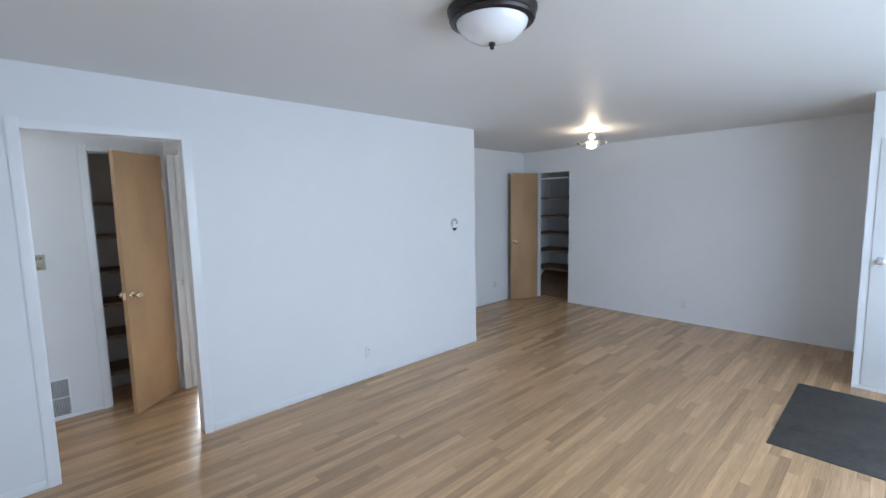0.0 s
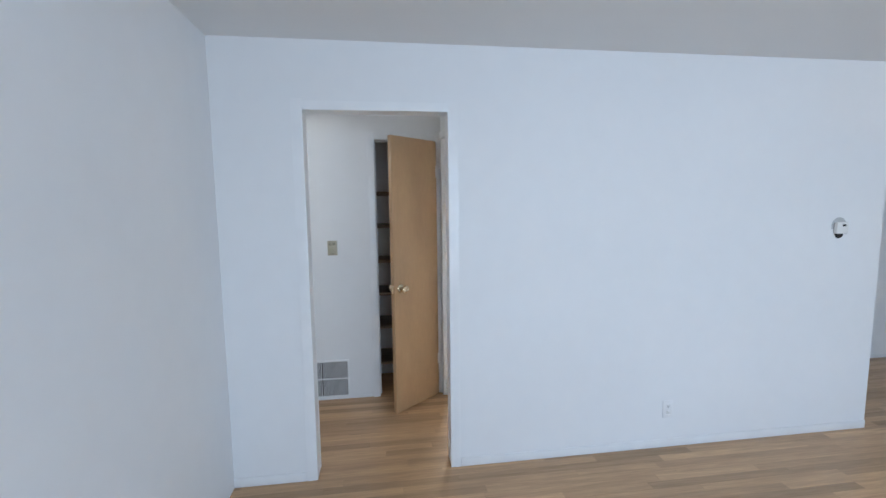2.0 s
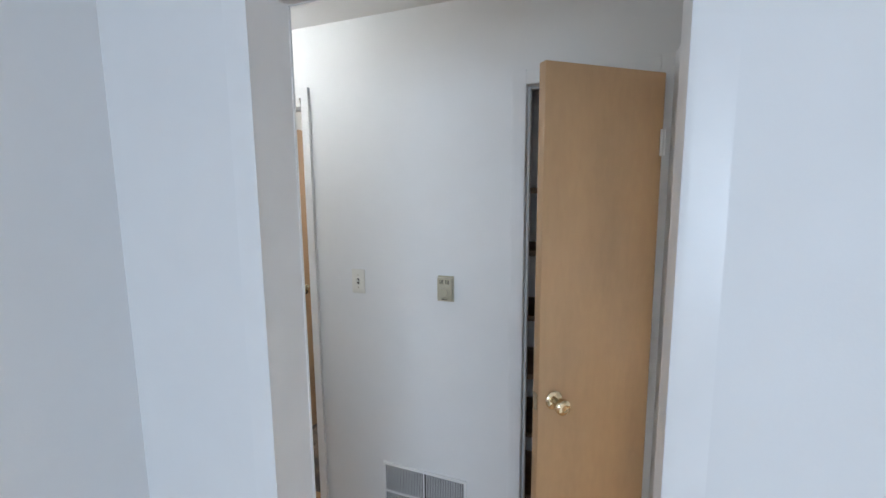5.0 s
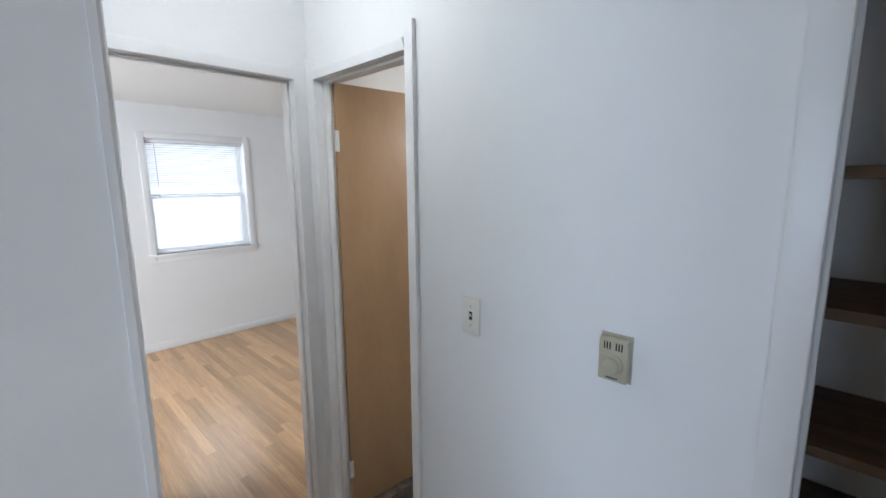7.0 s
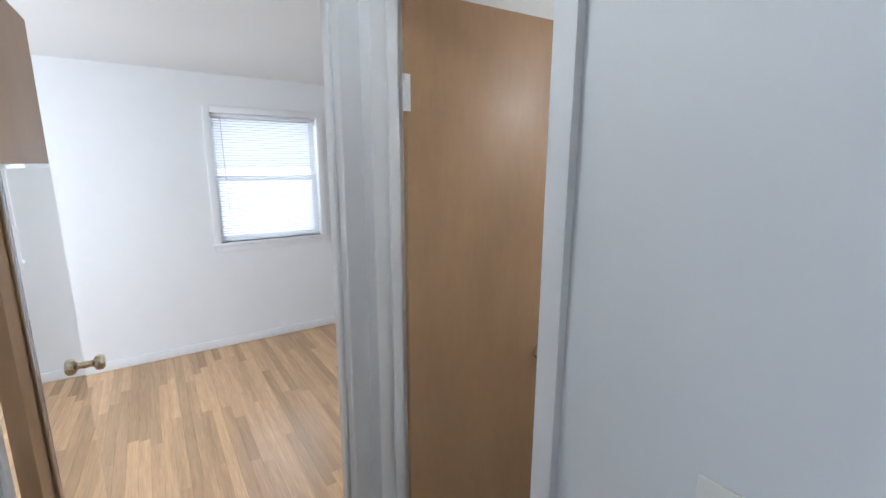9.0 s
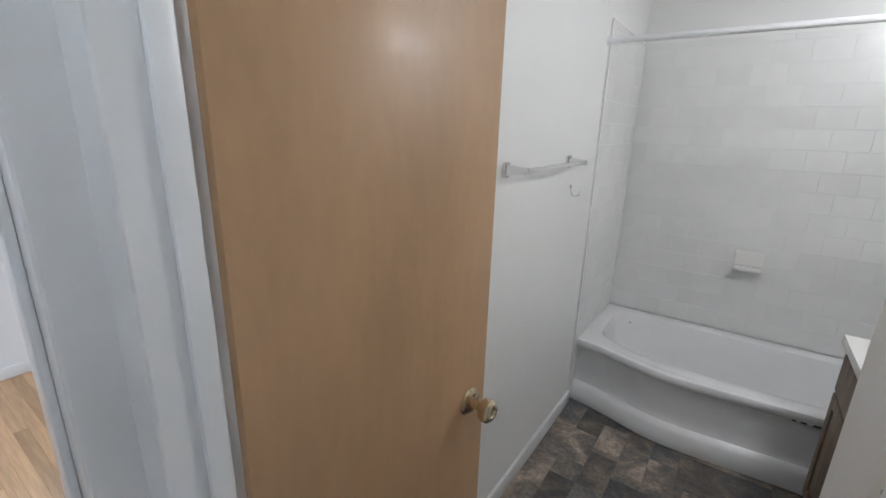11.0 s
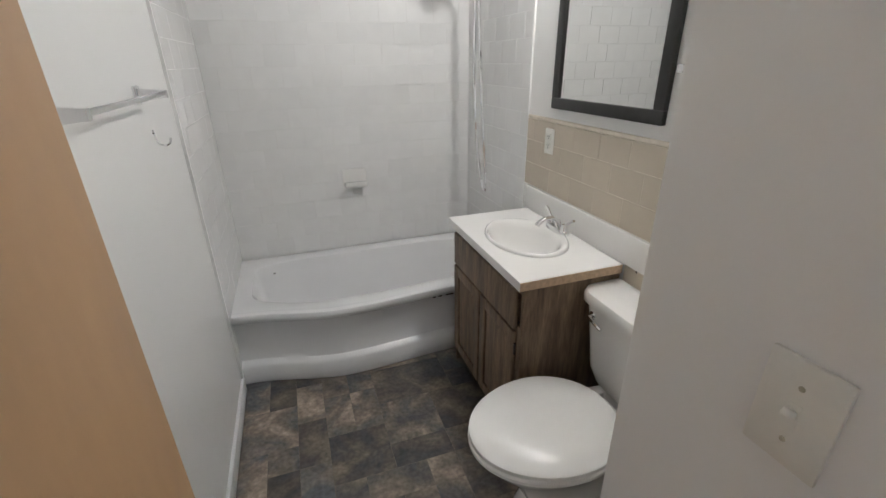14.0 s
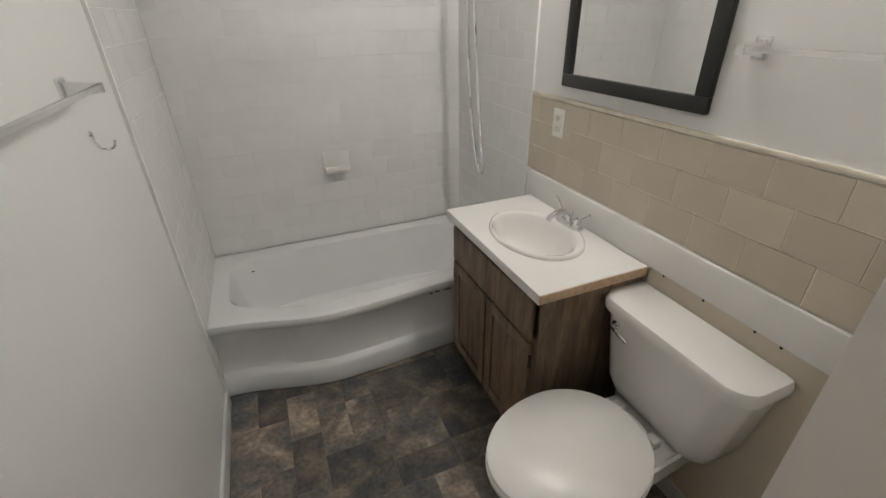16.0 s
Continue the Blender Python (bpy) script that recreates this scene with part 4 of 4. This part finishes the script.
# vanity cabinet
VX0, VX1, VY0, VY1, VZ = -1.10, BATH_X1 - 0.011, 2.385, 3.085, 0.803
root = thing("vanity_cabinet", Matrix.Identity(4), "small grey-brown stained oak vanity cabinet with two panel doors", "cabinet")
part("side_panel", one(VX0, VX1, VY0, VY0 + 0.016, 0, VZ, 0.002), VANWOOD, root)
part("side_panel", one(VX0, VX1, VY1 - 0.016, VY1, 0, VZ, 0.002), VANWOOD, root)
part("back_panel", one(VX1 - 0.01, VX1, VY0 + 0.016, VY1 - 0.016, 0, VZ), VANWOOD, root)
part("bottom_panel", one(VX0 + 0.02, VX1 - 0.01, VY0 + 0.016, VY1 - 0.016, 0.09, 0.106), VANWOOD, root)
# toe kick coloured near-black, the shade under the cabinet painted in
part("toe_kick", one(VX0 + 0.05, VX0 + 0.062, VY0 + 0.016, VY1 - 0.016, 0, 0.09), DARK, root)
bm = bmesh.new()
for a in ((VY0 + 0.016, VY1 - 0.016, VZ - 0.03, VZ), (VY0 + 0.016, VY1 - 0.016, VZ - 0.21, VZ - 0.17), (VY0 + 0.016, VY1 - 0.016, 0.09, 0.13),
          (VY0 + 0.016, VY0 + 0.05, 0.13, VZ - 0.21), (VY1 - 0.05, VY1 - 0.016, 0.13, VZ - 0.21), ((VY0 + VY1) / 2 - 0.02, (VY0 + VY1) / 2 + 0.02, 0.13, VZ - 0.21)):
    box(bm, VX0, VX0 + 0.019, *a)
part("face_frame", bm, VANWOOD, root)


def panel_front(name, y0, y1, z0, z1, parent, raised):
    bm = bmesh.new()
    x1, x0 = VX0 - 0.001, VX0 - 0.019
    if not raised:
        box(bm, x0, x1, y0, y1, z0, z1, 0.006, 3)
        return part(name, bm, VANWOOD, parent)
    s = 0.052
    for a in ((y0, y0 + s, z0, z1), (y1 - s, y1, z0, z1), (y0 + s, y1 - s, z0, z0 + s), (y0 + s, y1 - s, z1 - s, z1)):
        box(bm, x0, x1, *a, 0.004)
    d = part(name, bm, VANWOOD, parent)
    bm = bmesh.new()
    a0, a1, b0, b1 = y0 + s - 0.004, y1 - s + 0.004, z0 + s - 0.004, z1 - s + 0.004
    loft(bm, [[(x, a0 + i, b0 + i), (x, a1 - i, b0 + i), (x, a1 - i, b1 - i), (x, a0 + i, b1 - i)] for x, i in ((x1, 0), (x1 - 0.007, 0), (x1 - 0.008, 0.006), (x0 + 0.003, 0.03))])
    part("raised_panel", bm, VANWOOD, d)
    return d


mid = (VY0 + VY1) / 2
panel_front("drawer_front", VY0 + 0.03, VY1 - 0.03, VZ - 0.185, VZ - 0.02, root, False)
for y0, y1, hy in ((VY0 + 0.03, mid - 0.006, VY0 + 0.026), (mid + 0.006, VY1 - 0.03, VY1 - 0.026)):
    d = panel_front("cabinet_door", y0, y1, 0.105, VZ - 0.195, root, True)
    for z in (0.17, VZ - 0.27):
        bm = bmesh.new()
        lathe(bm, [(0, -0.025), (0.005, -0.025), (0.005, 0.025), (0, 0.025)], pose(VX0 - 0.012, hy, z), 10)
        part("hinge", bm, BRONZE, d, "dark exposed hinge")

# countertop with its drop-in basin
root = thing("vanity_countertop", Matrix.Identity(4), "white laminate countertop with bare wood edge", "countertop")
CX0, CX1, CY0, CY1, CZ = -1.128, BATH_X1 - 0.021, 2.372, 3.105, 0.842
BX, BY, RA, RB = -0.905, 2.74, 0.165, 0.225
bm = bmesh.new()
n = 48
inner = [(BX + (RA - 0.02) * math.cos(2 * math.pi * k / n), BY + (RB - 0.02) * math.sin(2 * math.pi * k / n)) for k in range(n)]


def outer_pt(k):
    a = 2 * math.pi * k / n
    c, s = math.cos(a), math.sin(a)
    tx = ((CX1 - BX) if c > 0 else (CX0 - BX)) / c if abs(c) > 1e-6 else 1e9
    ty = ((CY1 - BY) if s > 0 else (CY0 - BY)) / s if abs(s) > 1e-6 else 1e9
    t = min(tx, ty)
    return (BX + t * c, BY + t * s)


outer = [outer_pt(k) for k in range(n)]
for cx, cy in ((CX0, CY0), (CX1, CY0), (CX1, CY1), (CX0, CY1)):
    k = min(range(n), key=lambda i: (outer[i][0] - cx) ** 2 + (outer[i][1] - cy) ** 2)
    outer[k] = (cx, cy)
rings = [[bm.verts.new((x, y, z)) for x, y in pts] for z, pts in ((CZ - 0.036, inner), (CZ - 0.036, outer), (CZ, outer), (CZ, inner))]
for a, b in ((0, 1), (1, 2), (2, 3), (3, 0)):
    for k in range(n):
        bm.faces.new((rings[a][k], rings[a][(k + 1) % n], rings[b][(k + 1) % n], rings[b][k]))
part("worktop", bm, LAMINATE, root)
part("bare_edge", one(CX0 + 0.001, CX1, CY0 - 0.003, CY0 - 0.0002, CZ - 0.035, CZ - 0.002), PARTICLE, root, "bare wood edge where the laminate is missing")

root = thing("wash_basin", Matrix.Identity(4), "oval white drop-in wash basin", "basin")
bm = bmesh.new()
sect = [(1.0, CZ + 0.0005), (1.0, CZ + 0.006), (0.985, CZ + 0.012), (0.955, CZ + 0.015), (0.90, CZ + 0.012), (0.86, CZ + 0.004), (0.82, CZ - 0.02), (0.74, CZ - 0.07), (0.58, CZ - 0.11), (0.3, CZ - 0.132), (0.08, CZ - 0.136)]
loft(bm, [[(BX - (0.018 if f < 0.93 else 0.0) * (1 - f) * 4 + RA * f * math.cos(2 * math.pi * k / 56), BY + RB * f * math.sin(2 * math.pi * k / 56), z) for k in range(56)] for f, z in sect], cap=False)
bm.faces.new(list(bm.verts)[-56:])
part("bowl", bm, PORC, root)
bm = bmesh.new()
lathe(bm, [(0, 0.0), (0.02, 0.0), (0.018, 0.003), (0, 0.003)], pose(BX - 0.016, BY, CZ - 0.1355), 18)
part("drain", bm, CHROME, root)

root = thing("basin_faucet", pose(-0.745, 2.74, CZ + 0.010), "chrome two-handle basin faucet", "faucet")
bm = bmesh.new()
loft(bm, [[(0.026 * f * math.copysign(abs(math.cos(a)) ** 0.7, math.cos(a)), 0.078 * f * math.copysign(abs(math.sin(a)) ** 0.7, math.sin(a)), z) for a in [2 * math.pi * k / 32 for k in range(32)]]
          for f, z in ((1, 0), (1, 0.010), (0.9, 0.018), (0.7, 0.022))])
part("base", bm, CHROME, root)
bm = bmesh.new()
tube(bm, [(0, 0, 0.015), (-0.006, 0, 0.045), (-0.03, 0, 0.062), (-0.065, 0, 0.062), (-0.095, 0, 0.050), (-0.105, 0, 0.036)], 0.0115, 12)
part("spout", bm, CHROME, root)
for s in (-1, 1):
    bm = bmesh.new()
    lathe(bm, [(0, 0.018), (0.019, 0.018), (0.017, 0.035), (0.012, 0.046), (0, 0.05)], pose(0, s * 0.052, 0), 16)
    h = part("handle", bm, CHROME, root)
    bm = bmesh.new()
    tube(bm, [(0, s * 0.052, 0.044), (0.004, s * 0.07, 0.056), (0.006, s * 0.095, 0.075), (0.004, s * 0.108, 0.08)], 0.006, 8)
    part("lever", bm, CHROME, h)
bm = bmesh.new()
tube(bm, [(0.014, 0, 0.02), (0.014, 0, 0.055)], 0.003, 8)
part("lift_rod", bm, CHROME, root)

# toilet
TY = 2.135
root = thing("toilet", Matrix.Identity(4), "white two-piece toilet with its lid closed", "toilet")


def oval(cx, a_front, a_back, b, z, n=44, p=2.0):
    pts = []
    for k in range(n):
        t = 2 * math.pi * k / n
        c, s = math.cos(t), math.sin(t)
        e = 2 / p
        u, v = math.copysign(abs(c) ** e, c), math.copysign(abs(s) ** e, s)
        pts.append((cx + u * (a_back if c > 0 else a_front), TY + v * b, z))
    return pts


bm = bmesh.new()
loft(bm, [oval(-1.02, 0.20, 0.22, 0.105, 0.0, p=2.6), oval(-1.02, 0.195, 0.22, 0.10, 0.03, p=2.6), oval(-1.03, 0.16, 0.22, 0.088, 0.10, p=2.4), oval(-1.05, 0.19, 0.22, 0.105, 0.20),
          oval(-1.09, 0.24, 0.25, 0.155, 0.30), oval(-1.10, 0.258, 0.27, 0.178, 0.355), oval(-1.10, 0.262, 0.27, 0.182, 0.385), oval(-1.10, 0.25, 0.26, 0.172, 0.392)])
part("bowl", bm, PORC, root)
bm = bmesh.new()
loft(bm, [[(x, TY + s, z) for x, s in ((-0.96, -0.15), (-0.70, -0.13), (-0.70, 0.13), (-0.96, 0.15))] for z in (0.30, 0.389)])
bmesh.ops.bevel(bm, geom=bm.edges[:], offset=0.012, segments=2, affect="EDGES")
part("rear_deck", bm, PORC, root)
bm = bmesh.new()
loft(bm, [oval(-1.11, 0.284, 0.235, 0.211, 0.394), oval(-1.11, 0.292, 0.24, 0.218, 0.398), oval(-1.11, 0.292, 0.24, 0.218, 0.410), oval(-1.11, 0.284, 0.235, 0.212, 0.416)])
part("seat", bm, LAMINATE, root, "white plastic seat ring")
bm = bmesh.new()
loft(bm, [oval(-1.11, 0.281, 0.225, 0.208, 0.418), oval(-1.11, 0.29, 0.232, 0.216, 0.422), oval(-1.11, 0.289, 0.232, 0.216, 0.436), oval(-1.11, 0.276, 0.222, 0.204, 0.445), oval(-1.11, 0.15, 0.14, 0.105, 0.450)])
part("lid", bm, LAMINATE, root, "closed white plastic lid")
for s in (-0.075, 0.075):
    bm = bmesh.new()
    box(bm, -0.885, -0.85, TY + s - 0.02, TY + s + 0.02, 0.39, 0.425, 0.006)
    part("lid_hinge", bm, LAMINATE, root)


TANK_Y = TY - 0.003


def tank_ring(z, half, front, back=-0.689, r=0.07, n=8):
    """Plan of the tank: straight back, rounded front corners."""
    pts = [(back, TANK_Y - half), (back, TANK_Y + half)]
    for k in range(n + 1):
        a = math.pi / 2 * k / n
        pts.append((front + r - r * math.sin(a), TANK_Y + half - r + r * math.cos(a)))
    for k in range(n + 1):
        a = math.pi / 2 * k / n
        pts.append((front + r - r * math.cos(a), TANK_Y - half + r - r * math.sin(a)))
    return [(x, y, z) for x, y in pts]


bm = bmesh.new()
loft(bm, [tank_ring(0.392, 0.175, -0.80), tank_ring(0.40, 0.195, -0.82), tank_ring(0.46, 0.213, -0.84), tank_ring(0.725, 0.252, -0.855)])
part("tank", bm, PORC, root)
bm = bmesh.new()
loft(bm, [tank_ring(0.727, 0.258, -0.862), tank_ring(0.732, 0.266, -0.868), tank_ring(0.757, 0.267, -0.869), tank_ring(0.772, 0.261, -0.863), tank_ring(0.777, 0.248, -0.85)])
part("tank_lid", bm, PORC, root)
bm = bmesh.new()
lathe(bm, [(0, 0), (0.016, 0), (0.016, 0.006), (0.009, 0.01), (0, 0.012)], pose(-0.851, TANK_Y + 0.175, 0.69, 0, -90), 16)
fl = part("flush_lever", bm, CHROME, root, "chrome flush lever")
bm = bmesh.new()
tube(bm, [(-0.862, TANK_Y + 0.175, 0.69), (-0.874, TANK_Y + 0.17, 0.69), (-0.878, TANK_Y + 0.13, 0.684), (-0.876, TANK_Y + 0.10, 0.678)], 0.007, 8)
part("lever_arm", bm, CHROME, fl)
for s in (-1, 1):
    bm = bmesh.new()
    lathe(bm, [(0, 0), (0.015, 0), (0.012, 0.012), (0, 0.018)], pose(-1.0, TANK_Y + s * 0.118, 0.0), 12)
    part("bolt_cap", bm, PORC, root)
bm = bmesh.new()
tube(bm, [(BATH_X1 - 0.012, TANK_Y + 0.14, 0.18), (-0.73, TANK_Y + 0.14, 0.18), (-0.735, TANK_Y + 0.145, 0.25), (-0.75, TANK_Y + 0.15, 0.395)], 0.006, 8)
part("supply_line", bm, CHROME, root)

# ---------------------------------------------------------------- floors last
plank_floor("floor_living", LIV_X0 - 0.1, LIV_X1 + 0.9, LIV_Y0, 0.0, 0.057, 0.35, 1.25, lambda x, y: -1.0 < x < 3.2 and -2.3 < y < 0,
            "narrow-strip oak floor with a satin finish", 11)
plank_floor("floor_hall", -2.285, 3.0, 0.0, HALL_Y1 + 0.005, 0.057, 0.35, 1.25, lambda x, y: x < 0.4, "narrow-strip oak hall floor", 12)
plank_floor("floor_recess", 3.0, LIV_X1 + 0.9, 0.0, REC_Y + 0.05, 0.057, 0.35, 1.25, lambda x, y: False, "narrow-strip oak floor of the dining recess", 13)
plank_floor("floor_bedroom", BED_X0 - 0.05, -2.286, -1.65, 3.2, 0.057, 0.5, 1.6, lambda x, y: 0.2 < y < 2.2, "oak strip bedroom floor with a soft sheen", 14)
plank_floor("floor_back_bedroom", 0.196, 2.75, HALL_Y1 + 0.006, 3.99, 0.057, 0.5, 1.4, lambda x, y: False, "oak strip floor of the back bedroom", 15)


def slate_floor(x0, x1, y0, y1, u, seed):
    """Slate-look vinyl in squares and oblongs of several sizes on a grid of u."""
    rng = random.Random(seed)
    base = struct("floor_bath", one(x0, x1, y0, y1, -0.05, -0.001), SEAM, "slate-patterned vinyl bathroom floor", "floor")
    nx, ny = int((x1 - x0) / u) + 1, int((y1 - y0) / u) + 1
    used = set()
    meshes = {}
    for j in range(ny):
        for i in range(nx):
            if (i, j) in used:
                continue
            opts = [(2, 2), (2, 2), (1, 2), (2, 1), (1, 1), (2, 1), (1, 2), (3, 2)]
            rng.shuffle(opts)
            for w, h in opts + [(1, 1)]:
                cells = [(i + a, j + b) for a in range(w) for b in range(h)]
                if not any(c in used for c in cells):
                    break
            used.update(cells)
            xa, xb, ya, yb = x0 + i * u, min(x0 + (i + w) * u, x1), y0 + j * u, min(y0 + (j + h) * u, y1)
            if xb - xa < 0.01 or yb - ya < 0.01:
                continue
            key = (round(xb - xa, 3), round(yb - ya, 3))
            if key not in meshes:
                me = bpy.data.meshes.new("vinyl_tile")
                bm = one(0.0008, key[0] - 0.0008, 0.0008, key[1] - 0.0008, -0.0008, 0.0)
                bm.to_mesh(me), bm.free()
                me.materials.append(SLATE)
                meshes[key] = me
            ob = new("vinyl_tile", meshes[key])
            ob.location = (xa, ya, 0.0)
            ob.parent = base


slate_floor(BATH_X0, BATH_X1, HALL_Y1 + 0.04, 3.25, 0.128, 21)
struct("floor_threshold", one(-2.056, -1.474, HALL_Y1 + 0.005, HALL_Y1 + 0.04, -0.02, 0.004, 0.002), RAW, "bare wood threshold at the bathroom door", "threshold")
struct("floor_closet", one(-0.48, 0.20, HALL_Y1 + 0.0051, STUB_Y - 0.09, -0.05, -0.0005), OAK, "dark worn closet floor", "floor")
